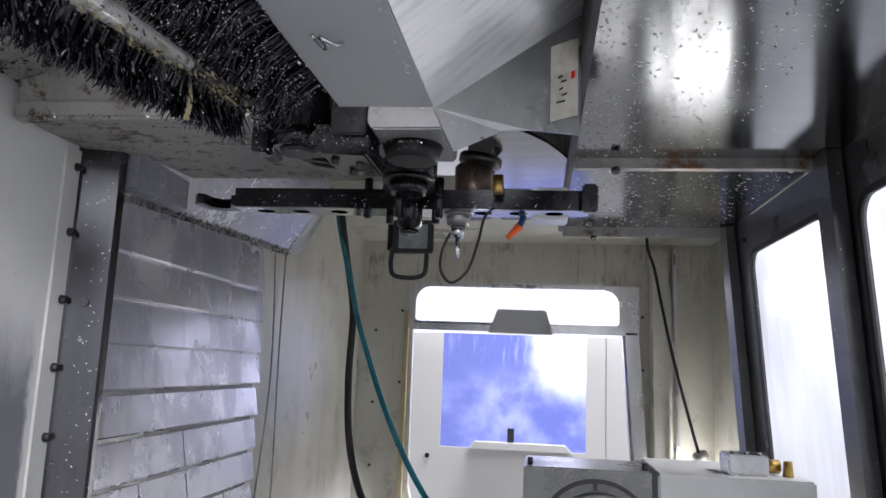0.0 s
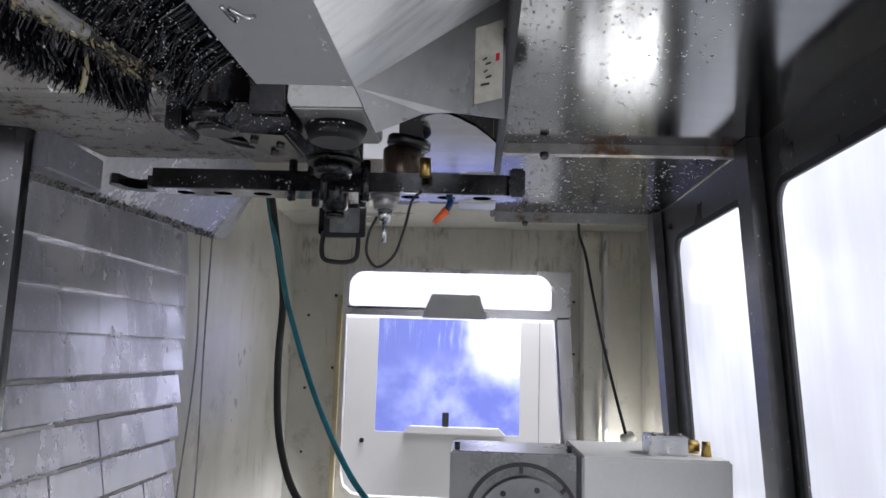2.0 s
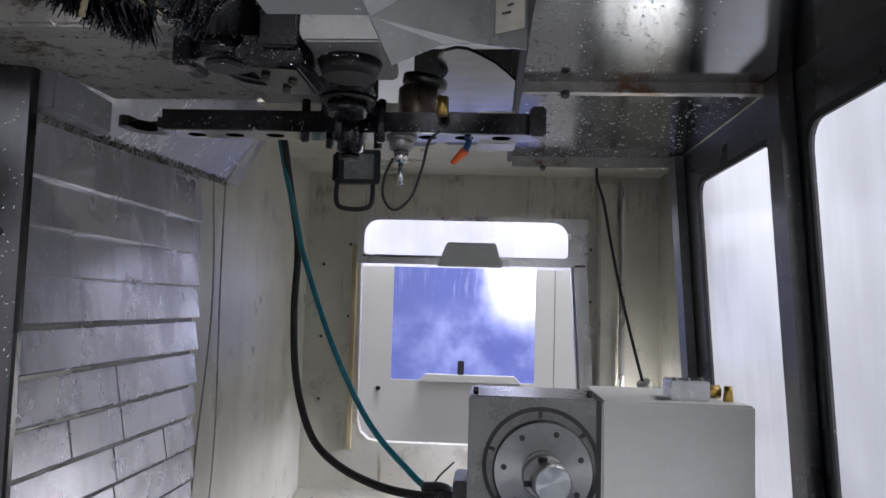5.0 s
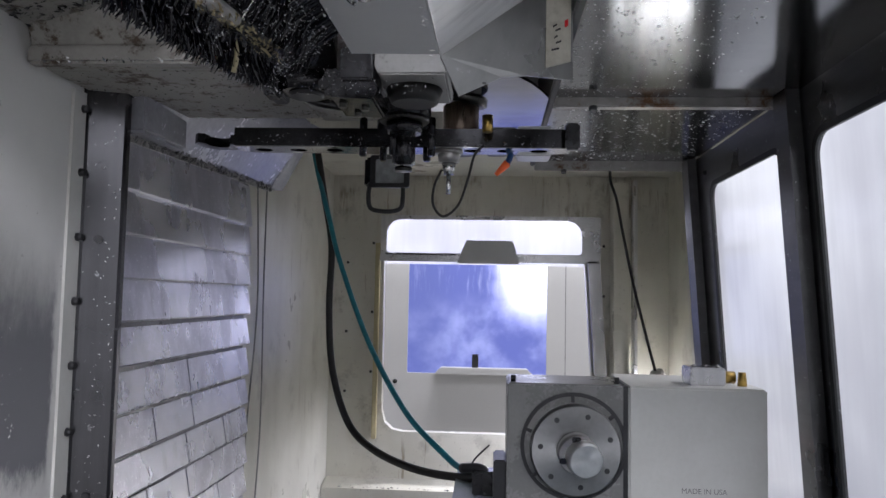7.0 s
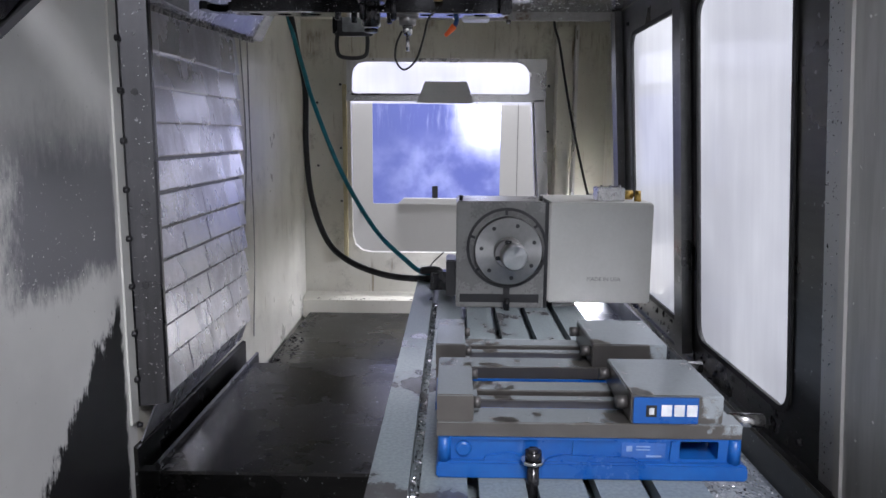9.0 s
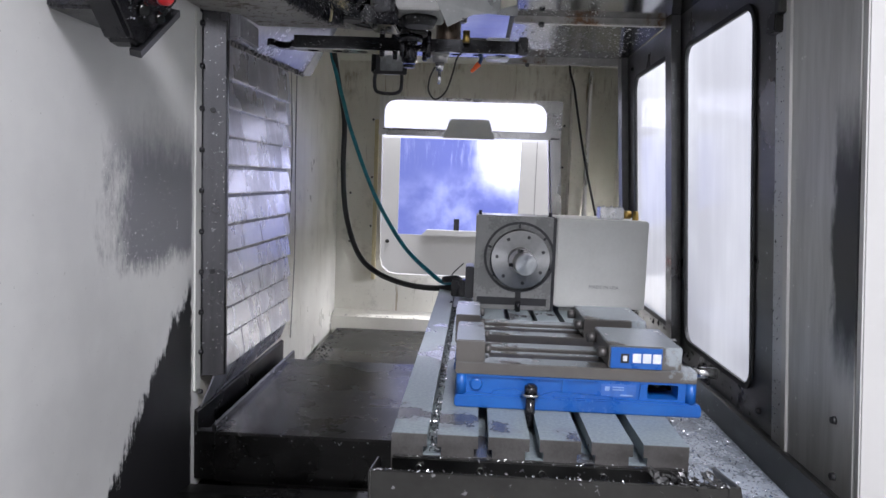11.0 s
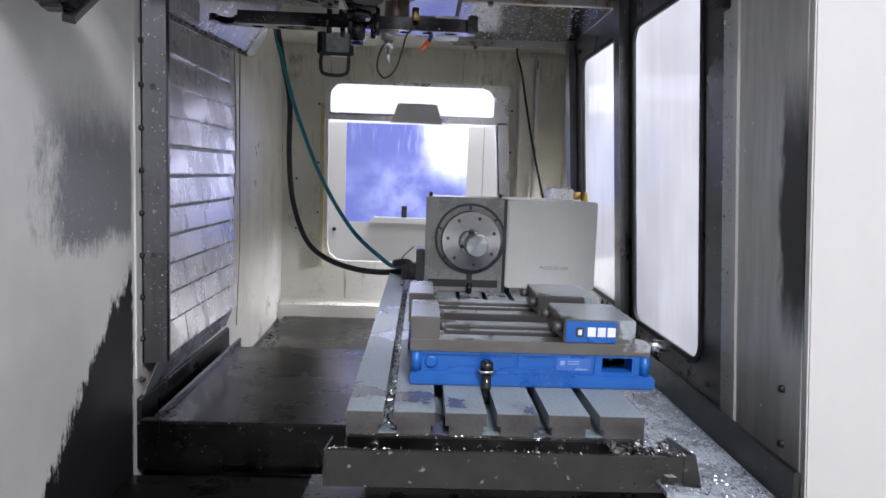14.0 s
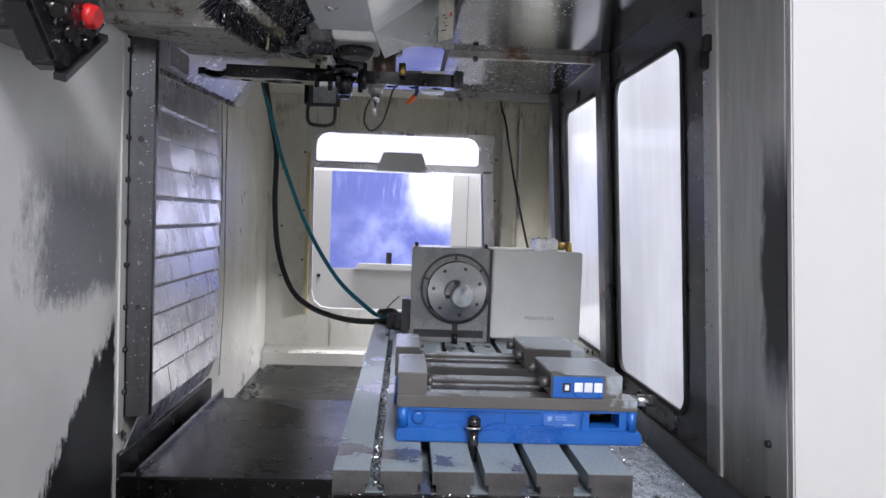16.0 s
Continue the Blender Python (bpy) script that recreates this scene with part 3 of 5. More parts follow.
# front wall with two windows
frame_holes = [round_rect(1.295, 1.85, 0.87, 1.79, 0.045), round_rect(0.555, 1.122, 0.86, 1.785, 0.05)]
structure("wall_front", sheet_with_holes([(0.421, 0.78), (2.06, 0.78), (2.06, 1.9), (0.421, 1.9)], frame_holes, on_right, 0.006), "frame", "dark steel front wall with two rounded windows")
for i, hole in enumerate(frame_holes):
    w = tagged(part(f"window_{i + 1}", sheet_with_holes(round_rect(min(p[0] for p in hole) - 0.02, max(p[0] for p in hole) + 0.02, min(p[1] for p in hole) - 0.02, max(p[1] for p in hole) + 0.02, 0.05), [], lambda u, v, w: (slant(v) + 0.0075 + w, u, v), 0.005), "pane"),
               "hazy white polycarbonate window", "window", kind="structure")
    w.visible_shadow = False
    y0, y1, z0, z1 = min(p[0] for p in hole), max(p[0] for p in hole), min(p[1] for p in hole), max(p[1] for p in hole)
    part("seal", sheet_with_holes(round_rect(y0 - 0.012, y1 + 0.012, z0 - 0.012, z1 + 0.012, 0.055), [round_rect(y0 + 0.003, y1 - 0.003, z0 + 0.003, z1 - 0.003, 0.045)], lambda u, v, w: (slant(v) - 0.006 + w, u, v), 0.005), "rubber", w, "black rubber seal")
structure("post_front", slab([(slant(0.80) - 0.004, 1.245, 0.80), (slant(1.9) - 0.004, 1.245, 1.9), (slant(1.9) - 0.004, 1.172, 1.9), (slant(0.80) - 0.004, 1.172, 0.80)], 0.03), "frame", "dark steel post between the front windows", "post")
structure("post_front_far", slab([(slant(0.66) - 0.004, 2.062, 0.66), (slant(1.9) - 0.004, 2.062, 1.9), (slant(1.9) - 0.004, 1.985, 1.9), (slant(0.66) - 0.004, 1.985, 0.66)], 0.028), "frame", "dark steel post at the end of the front windows", "post")
structure("wall_front_recess", box(0.95, 1.0, 2.0, 3.235, 0.30, 2.05), "paint", "cream recessed wall behind the hanging lamp")
structure("wall_front_return", box(slant(1.3) + 0.02, 0.95, 2.03, 2.06, 0.30, 2.05), "paint", "cream return wall")
structure("kick_plate", prism([(0.835, 0.779), (0.835, 0.66), (0.812, 0.66), (0.806, 0.779)], "y", 0.066, 2.06), "frame", "dark steel plate below the front windows")
structure("wall_front_low", prism([(0.835, 0.658), (0.835, 0.30), (0.76, 0.30), (0.80, 0.60), (0.775, 0.62), (0.775, 0.64), (0.818, 0.645)], "y", 0.066, 3.23), "paint", "cream lower front wall with a ledge")
structure("gasket_strip", slab([(slant(0.78) + 0.026, 0.421, 0.78), (slant(2.1) + 0.026, 0.421, 2.1), (slant(2.1) + 0.026, 0.362, 2.1), (slant(0.78) + 0.026, 0.362, 0.78)], 0.03), "guard", "pale grey galvanised edge strip with chips", "trim")
structure("door_edge", slab([(slant(0.78) + 0.022, 0.362, 0.78), (slant(2.1) + 0.022, 0.362, 2.1), (slant(2.1) + 0.022, 0.340, 2.1), (slant(0.78) + 0.022, 0.340, 0.78)], 0.03), "shop_white", "white folded door edge", "trim")
structure("wall_front_near", slab([(slant(0.70) + 0.018, 0.340, 0.70), (slant(2.1) + 0.018, 0.340, 2.1), (slant(2.1) + 0.018, 0.066, 2.1), (slant(0.70) + 0.018, 0.066, 0.70)], 0.02), "jamb", "stainless door jamb with a dark patch")

# ceiling sheets
structure("ceiling_near", box(0.215, 0.755, -0.06, 1.243, 1.90, 1.915), "ceiling", "wet stainless ceiling sheet", "ceiling")
structure("ceiling_far", box(0.215, 0.755, 1.275, 2.05, 1.905, 1.92), "ceiling", "wet stainless ceiling sheet with drops", "ceiling")
structure("ceiling_lip", box(0.215, 0.745, 1.244, 1.274, 1.878, 1.925, 0.003), "lip", "rusty folded lip of the ceiling sheet", "trim")
structure("ceiling_lip_far", box(0.215, 0.745, 2.051, 2.066, 1.872, 1.92, 0.003), "lip", "steel lip at the end of the ceiling", "trim")
structure("ceiling_edge", box(0.200, 0.2145, -0.06, 2.05, 1.885, 2.30, 0.003), "rubber", "black rubber-edged side of the ceiling sheet", "trim")
structure("ceiling_deep", box(-0.744, 1.0, 2.067, 3.285, 2.05, 2.08), "paint", "cream painted ceiling over the far end", "ceiling")
structure("ceiling_deep_side", box(-0.70, 0.95, 2.067, 2.09, 1.96, 2.05), "paint", "cream beam under the far ceiling", "trim")
structure("ceiling_head", box(-0.75, 0.80, -0.06, 2.066, 2.30, 2.33), "dark_steel", "dark roof above the spindle head", "ceiling")

# floor of the chamber
structure("chamber_floor", box(-0.70, 0.95, -0.38, 3.235, 0.30, 0.40), "dark_steel", "dark wet chamber floor", "floor")
structure("chamber_floor_far", box(-0.699, 0.60, 1.72, 3.099, 0.40, 0.43), "floor_steel", "dark wet far floor plate", "floor")

plate = thing("way_plate", (-0.2, 1.25, 0.40), "dark wet steel way cover plate over the bed", "way cover")
part("top_sheet", prism([(0.822, 0.43), (0.822, 0.572), (0.828, 0.578), (1.705, 0.582), (1.71, 0.575), (1.71, 0.43)], "x", -0.632, 0.62), "floor_steel", plate)
part("foot", box(-0.60, 0.58, 0.87, 1.68, 0.40, 0.43), "dark_steel", plate)
part("end_cap", box(-0.698, -0.634, 0.824, 0.86, 0.432, 0.578, 0.002), "floor_steel", plate)
part("rail", prism([(-0.656, 0.44), (-0.634, 0.44), (-0.634, 0.598), (-0.641, 0.602), (-0.645, 0.596), (-0.645, 0.56), (-0.656, 0.555)], "y", 0.83, 1.78), "post", plate)
part("gutter", prism([(-0.699, 0.44), (-0.664, 0.44), (-0.664, 0.54), (-0.688, 0.552), (-0.688, 0.635), (-0.699, 0.64)], "y", 0.83, 1.80), "dark_steel", plate)
solid("splash_sheet", slab([(-0.690, 0.862, 0.64), (-0.690, 1.76, 0.66), (-0.652, 1.70, 0.74), (-0.652, 0.864, 0.733)], 0.004), "slat", "dull steel splash sheet below the slatted cover", "sheet")
structure("front_sill", prism([(-0.36, 0.40), (0.72, 0.40), (0.78, 0.435), (0.70, 0.445), (-0.30, 0.43)], "x", -0.69, -0.06), "dark_steel", "dark base ledge in front of the way plate", "ledge")

# ---- slatted cover on the column ----
cover = thing("slatted_way_cover", (-0.66, 1.29, 0.74), "telescopic steel way cover with smeared slats", "way cover")
tops = [1.735, 1.627, 1.540, 1.452, 1.367, 1.280, 1.190, 1.105, 1.020, 0.932, 0.846]
bottoms = tops[1:] + [0.745]
cuts = {5: (1.27,), 6: (1.10, 1.30), 7: (1.28, 1.52), 8: (1.09, 1.29), 9: (1.28, 1.50), 10: (1.11, 1.30)}
for i, (hi, lo) in enumerate(zip(tops, bottoms)):
    spans = [0.908, *cuts.get(i, ()), 1.665 + 0.004 * i]
    for a, b in zip(spans, spans[1:]):
        joint = 0.011 if i > 3 else -0.012
        part("slat", prism([(-0.655, hi - joint), (-0.650, hi - joint), (-0.637, lo + 0.004), (-0.640, lo), (-0.652, lo)], "y", a, b - (0.006 if b != spans[-1] else 0)), "slat", cover)
part("backing", box(-0.699, -0.653, 0.907, 1.665, 0.735, 1.80), "frame", cover)
side = part("side_channel", prism([(-0.705, 0.862), (-0.705, 0.905), (-0.628, 0.905), (-0.628, 0.893), (-0.632, 0.888), (-0.690, 0.866), (-0.694, 0.862)], "z", 0.735, 2.0), "post", cover, "oily stainless side channel")
part("flange", box(-0.6995, -0.694, 0.822, 0.862, 0.70, 1.80), "cream", side)
for z in (1.768, 1.648, 1.527, 1.408, 1.290, 1.170, 1.050, 0.930, 0.810, 0.69):
    part("bolt", rod((-0.694, 0.853, z), (-0.683, 0.853, z), 0.0085, 0.006, seg=8), "black", side)
for z in (1.525, 1.05):
    part("bolt", rod((-0.666, 0.876, z), (-0.662, 0.868, z), 0.008, seg=8), "black", side)
hood = thing("column_hood", (-0.6, 1.3, 1.72), "pale grey sheet hood above the slatted cover", "hood")
part("skirt", slab([(-0.640, 0.905, 1.735), (-0.625, 1.80, 1.765), (-0.500, 1.82, 1.965), (-0.500, 1.10, 1.985)], 0.004), "hood", hood)
part("lip", slab([(-0.642, 0.90, 1.722), (-0.627, 1.80, 1.752), (-0.625, 1.80, 1.768), (-0.640, 0.90, 1.738)], 0.012), "lip", hood, "crusted steel lip")
part("end_flap", slab([(-0.628, 1.79, 1.755), (-0.60, 1.835, 1.76), (-0.49, 1.845, 1.97), (-0.50, 1.80, 1.97)], 0.003), "hood", hood)
part("end_block", box(-0.690, -0.60, 0.91, 1.10, 1.738, 1.99, 0.006), "hood", hood)

# ---- spindle head ----
head = thing("spindle_head", (-0.45, 0.85, 1.81), "grey spindle head casting crusted with chips", "spindle head")
part("casting", prism([(0.68, 1.86), (0.70, 1.812), (0.74, 1.805), (1.10, 1.812), (1.13, 1.84), (1.13, 2.30), (0.62, 2.30), (0.62, 2.0)], "x", -0.698, -0.30, 0.006), "head", head)
part("lower_edge", box(-0.697, -0.34, 0.682, 0.708, 1.800, 1.832, 0.005), "head", head)
part("near_block", prism([(-0.698, 1.86), (-0.40, 1.93), (-0.34, 2.02), (-0.30, 2.30), (-0.698, 2.30)], "y", 0.25, 0.679, 0.006), "head", head)
spindle = part("spindle", rod((-0.245, 0.76, 2.1), (-0.245, 0.76, 1.80), 0.050, bevel=0.004), "black_wet", head, "oily black spindle housing")
part("nose", rod((-0.245, 0.76, 1.80), (-0.245, 0.76, 1.770), 0.0465, seg=40, bevel=0.004), "black_wet", spindle)
part("nose_block", box(-0.31, -0.285, 0.72, 0.80, 1.762, 1.815, 0.003), "black", spindle)
part("nose_ring", rod((-0.245, 0.76, 1.774), (-0.245, 0.76, 1.764), 0.030, bevel=0.003), "black", spindle)
part("valve_plate", prism([(-0.195, 1.752), (-0.122, 1.748), (-0.114, 1.768), (-0.125, 1.784), (-0.19, 1.786)], "y", 0.71, 0.84, 0.003), "black_wet", head, "oily black valve plate")
for x, y in ((-0.18, 0.75), (-0.145, 0.77), (-0.165, 0.81)):
    part("plug_screw", rod((x, y, 1.756), (x, y, 1.744), 0.007, seg=8), "dark_steel", head)
for dx in (-0.050, 0.052):
    part("drive_key", box(-0.245 + dx - 0.012, -0.245 + dx + 0.012, 0.715, 0.75, 1.756, 1.80, 0.003), "black_wet", spindle)
part("key_hole", rod((-0.205, 0.717, 1.775), (-0.205, 0.712, 1.775), 0.009, seg=12), "black", spindle)
part("side_block", box(-0.176, -0.122, 0.70, 0.80, 1.778, 1.832, 0.003), "black_wet", head)
part("casting_rear", prism([(0.845, 1.83), (0.86, 1.812), (1.12, 1.812), (1.135, 1.84), (1.135, 2.28), (0.845, 2.28)], "x", -0.30, -0.128, 0.004), "head", head)
part("manifold", box(-0.225, -0.13, 0.80, 0.845, 1.772, 1.812, 0.004), "black_wet", head)
part("manifold_pipe", tube([(-0.285, 0.82, 1.795), (-0.24, 0.83, 1.775), (-0.18, 0.84, 1.768), (-0.14, 0.85, 1.76)], 0.009, 8, 5), "black_wet", head)

guard = thing("tool_changer_guard", (-0.05, 0.6, 1.79), "grey painted sheet guard over the tool changer", "guard")
part("flat_sheet", slab([(-0.009, 0.632, 1.795), (-0.138, 0.627, 1.795), (-0.148, 0.02, 1.797), (-0.016, 0.02, 1.797)], -0.006), "guard", guard)
part("sloped_sheet", slab([(-0.009, 0.632, 1.796), (-0.016, 0.02, 1.798), (0.198, 0.02, 1.97), (0.198, 0.70, 1.966)], 0.004), "sheet_lit", guard, "scratched sloping sheet, painted lighter as if lit")
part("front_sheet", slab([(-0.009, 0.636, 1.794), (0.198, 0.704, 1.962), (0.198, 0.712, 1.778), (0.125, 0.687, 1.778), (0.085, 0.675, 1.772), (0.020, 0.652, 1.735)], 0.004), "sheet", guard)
part("flank", slab([(-0.148, 0.02, 1.797), (-0.138, 0.627, 1.795), (-0.150, 0.63, 2.1), (-0.165, 0.02, 2.1)], 0.004), "guard", guard)
part("chip_curl", tube([(-0.110, 0.395, 1.792), (-0.100, 0.412, 1.784), (-0.092, 0.398, 1.781), (-0.098, 0.388, 1.786), (-0.084, 0.394, 1.780), (-0.078, 0.410, 1.788)], 0.0028, 5, 4), "chrome", guard, "curled bright chip")
tag = part("label", slab([(0.155, 0.686, 1.905), (0.195, 0.698, 1.925), (0.195, 0.7025, 1.806), (0.155, 0.690, 1.792)], 0.0012), "label", guard, "soiled white warning label")
part("mark", slab([(0.185, 0.6938, 1.870), (0.190, 0.6955, 1.873), (0.190, 0.6962, 1.862), (0.185, 0.6947, 1.859)], 0.001), "red", tag)
for a, b, c in ((1.864, 0.166, 0.172), (1.858, 0.170, 0.178), (1.846, 0.168, 0.173), (1.838, 0.171, 0.179), (1.826, 0.164, 0.176)):
    part("print", slab([(b, 0.688 + 0.281 * (b - 0.163), a - 0.004), (c, 0.688 + 0.281 * (c - 0.163), a), (c, 0.6885 + 0.281 * (c - 0.163), a - 0.003), (b, 0.6885 + 0.281 * (b - 0.163), a - 0.007)], 0.001), "mud", tag)

# ---- tool changer ----
changer = thing("tool_changer", (-0.10, 1.0, 1.72), "black double-arm tool changer with grey gearbox", "tool changer")
part("gearbox", prism([(-0.118, 1.834), (-0.008, 1.834), (0.0, 1.80), (-0.004, 1.786), (-0.112, 1.786), (-0.120, 1.80)], "y", 0.70, 0.88, 0.003), "rotary", changer)
part("gearbox_drum", rod((-0.063, 0.788, 1.786), (-0.063, 0.788, 1.760), 0.050, 0.040, seg=40, bevel=0.002), "rubber", changer)
part("gear_case", rod((-0.102, 0.97, 1.830), (-0.102, 0.97, 1.782), 0.053, seg=40, bevel=0.003), "black_wet", changer)
part("gear_ring", rod((-0.102, 0.97, 1.782), (-0.102, 0.97, 1.772), 0.049, seg=40, bevel=0.002), "dark_steel", changer)
part("gear_neck", rod((-0.102, 0.97, 1.774), (-0.102, 0.97, 1.750), 0.036, seg=32, bevel=0.003), "black_wet", changer)
part("hub_flange", rod((-0.115, 1.07, 1.80), (-0.115, 1.07, 1.772), 0.058, bevel=0.003), "black_wet", changer)
part("hub", rod((-0.115, 1.07, 1.783), (-0.115, 1.07, 1.705), 0.025, bevel=0.004), "black_wet", changer)
part("bearing", rod((-0.115, 1.07, 1.702), (-0.115, 1.07, 1.692), 0.019, bevel=0.002), "dark_steel", changer)
arm_shape = [(-0.475, 1.048), (0.215, 1.056), (0.236, 1.062), (0.236, 1.105), (0.20, 1.118), (-0.06, 1.125), (-0.17, 1.125), (-0.44, 1.112), (-0.475, 1.098)]
lows = [round_rect(x - 0.018, x + 0.018, 1.069, 1.101, 0.0155, 5) for x in (-0.42, -0.345, -0.265, 0.03, 0.10, 0.17)]
arm = part("arm", sheet_with_holes(arm_shape, lows, lambda u, v, w: (u, v, 1.728 + w), 0.038), "arm", changer, "long black swing arm with round holes")
part("ground_face", sheet_with_holes(arm_shape, lows, lambda u, v, w: (u, v, 1.7255 + w), 0.0022), "wet_sheet", arm, "bright ground underside")
claw = [(-0.470, 1.05), (-0.470, 1.10), (-0.50, 1.112), (-0.53, 1.108), (-0.552, 1.09), (-0.558, 1.045), (-0.546, 1.030), (-0.534, 1.036), (-0.532, 1.066), (-0.517, 1.084), (-0.497, 1.080), (-0.487, 1.060), (-0.482, 1.045)]
part("claw", prism(claw, "z", 1.730, 1.750), "arm", arm)
part("claw", box(0.222, 0.252, 1.045, 1.066, 1.722, 1.778, 0.004), "black_wet", arm)
for x, y in ((-0.20, 1.06), (-0.165, 1.115), (-0.07, 1.115), (-0.055, 1.055), (-0.135, 1.05)):
    part("clamp_pin", rod((x, y, 1.79), (x, y, 1.708), 0.0085, seg=12, bevel=0.002), "black_wet", arm)
pot = part("tool_pot", rod((0.0, 1.178, 1.862), (0.0, 1.178, 1.760), 0.0405, seg=40, bevel=0.003), "bronze", changer, "brown steel tool pot")
part("pot_rim", rod((0.0, 1.178, 1.762), (0.0, 1.178, 1.752), 0.043, seg=40, bevel=0.002), "dark_steel", pot)
part("pot_cap", rod((0.012, 1.172, 1.862), (0.016, 1.170, 1.884), 0.046, seg=32, bevel=0.003), "dark_steel", pot)
holder = part("tool_holder", rod((-0.020, 1.09, 1.728), (-0.020, 1.09, 1.700), 0.026, 0.022, bevel=0.002), "plate", changer, "steel tool holder with a short cutter")
part("flange", rod((-0.020, 1.09, 1.728), (-0.020, 1.09, 1.719), 0.030, seg=32, bevel=0.002), "plate", holder)
part("collet_nut", rod((-0.020, 1.09, 1.700), (-0.020, 1.09, 1.676), 0.015, 0.011), "chrome", holder)
part("cutter", rod((-0.020, 1.09, 1.676), (-0.020, 1.09, 1.634), 0.005), "chrome", holder)
disc = part("carousel_cover", prism([(0.198, 1.20), (0.198, 1.60), (0.0, 1.60), (0.045, 1.24), (0.048, 1.06), (0.062, 1.025), (0.085, 1.010), (0.105, 1.016), (0.125, 1.042), (0.155, 1.09), (0.180, 1.15)], "z", 1.886, 1.892), "wet_sheet", changer, "wet carousel cover plate")
part("chute", box(0.125, 0.198, 1.11, 1.18, 1.735, 1.80, 0.003), "sheet", changer)
part("bracket", box(0.06, 0.125, 1.12, 1.16, 1.742, 1.80, 0.003), "dark_steel", changer)
part("valve", rod((0.062, 1.02, 1.80), (0.062, 1.02, 1.765), 0.011, seg=8), "brass", changer, "brass fitting")
part("back_plate", box(-0.06, 0.198, 1.61, 1.63, 1.892, 2.1), "dark_steel", changer)

for o in (arm, holder):
    o.location.z = 0.014
nozzle = thing("coolant_nozzle", (0.07, 1.06, 1.70), "jointed blue coolant hose with an orange nozzle", "coolant hose")
part("segments", tube([(0.10, 1.085, 1.765), (0.108, 1.07, 1.735), (0.110, 1.05, 1.722), (0.103, 1.045, 1.705)], 0.0065, 8, 5), "blue_plastic", nozzle)
part("tip", rod((0.104, 1.046, 1.707), (0.080, 1.046, 1.682), 0.009, 0.0045, seg=12), "orange", nozzle, "orange nozzle")
solid("wire_loop", tube([(0.055, 1.05, 1.745), (0.035, 1.06, 1.725), (0.022, 1.08, 1.68), (0.002, 1.09, 1.625), (-0.030, 1.09, 1.600), (-0.052, 1.09, 1.625), (-0.050, 1.09, 1.665), (-0.035, 1.09, 1.70)], 0.0028, 6), "rubber", "thin black cable hanging in a loop", "cable")

# bristle skirt of the head


def bristles(name, count, rows, length, seed, label):
    """Rows: pairs of a root line's two ends and the way in which its bristles lie."""
    rng = random.Random(seed)
    verts, faces = [], []
    for _ in range(count):
        a, b, way = rows[rng.randrange(len(rows))]
        t = rng.random()
        p = Vector(a).lerp(Vector(b), t) + Vector((rng.uniform(-1, 1), rng.uniform(-1, 1), rng.uniform(-1, 1))) * 0.006
        w = (Vector(way).normalized() + Vector((rng.uniform(-1, 1), rng.uniform(-1, 1), rng.uniform(-1, 1))) * 0.10).normalized()
        ln = length * rng.uniform(0.55, 1.1)
        bend = Vector((rng.uniform(-1, 1), rng.uniform(-1, 1), -0.6)) * 0.012
        s = w.orthogonal().normalized()
        s.rotate(Matrix.Rotation(rng.uniform(0, 6.28), 3, w))
        u = w.cross(s)
        r = rng.uniform(0.0006, 0.0015)
        i = len(verts)
        for c, q in ((p, r), (p + w * ln * 0.6, r * 1.2), (p + w * ln + bend, r * 0.5)):
            verts.extend((c + s * q, c - s * q * 0.5 + u * q * 0.87, c - s * q * 0.5 - u * q * 0.87))
        for k in (0, 3):
            for j in range(3):
                faces.append((i + k + j, i + k + (j + 1) % 3, i + k + 3 + (j + 1) % 3, i + k + 3 + j))
    mesh = bpy.data.meshes.new(name)
    mesh.from_pydata(verts, [], faces)
    mesh.materials.append(M["bristle"])
    ob = new(name, mesh)
    return tagged(ob, label, kind="stuff")


skirt = thing("brush_skirt", (-0.2, 0.3, 1.72), "black bristle skirt clogged with chips", "brush")
wide = bristles("bristles", 12000, [((-0.150, 0.02, 1.797 + 0.004 * j), (-0.150, 0.545, 1.797 + 0.004 * j), (-0.82, 0.15, -0.46 - 0.05 * j)) for j in range(5)], 0.082, 5, "black nylon bristles")
short = bristles("bristles", 4200, [((-0.232, 0.02, 1.697), (-0.224, 0.33, 1.722), (-0.8, 0.1, -0.6)), ((-0.228, 0.02, 1.695), (-0.220, 0.33, 1.720), (-0.5, 0.15, -1.0)), ((-0.218, 0.32, 1.722), (-0.214, 0.46, 1.740), (-0.3, 0.2, -1.0))], 0.036, 6, "short dirty bristles")
for b in (wide, short):
    b.parent = skirt
    b.matrix_parent_inverse = Matrix.Translation(-BASE[skirt.name])
part("strip", rod((-0.225, 0.0, 1.7025), (-0.214, 0.325, 1.730), 0.0135, 0.009, seg=8), "strip", skirt, "dirty steel clamping strip")
part("strip_end", rod((-0.214, 0.325, 1.730), (-0.209, 0.50, 1.750), 0.006, seg=6), "mud", skirt)
part("backing", slab([(-0.150, 0.02, 1.806), (-0.150, 0.56, 1.806), (-0.205, 0.56, 1.80), (-0.225, 0.02, 1.76)], -0.006), "black", skirt)
part("rag", tube([(-0.214, 0.335, 1.735), (-0.217, 0.338, 1.715), (-0.213, 0.336, 1.695), (-0.217, 0.339, 1.675)], 0.003, 6, 4), "rim", skirt, "strand of dried sludge")

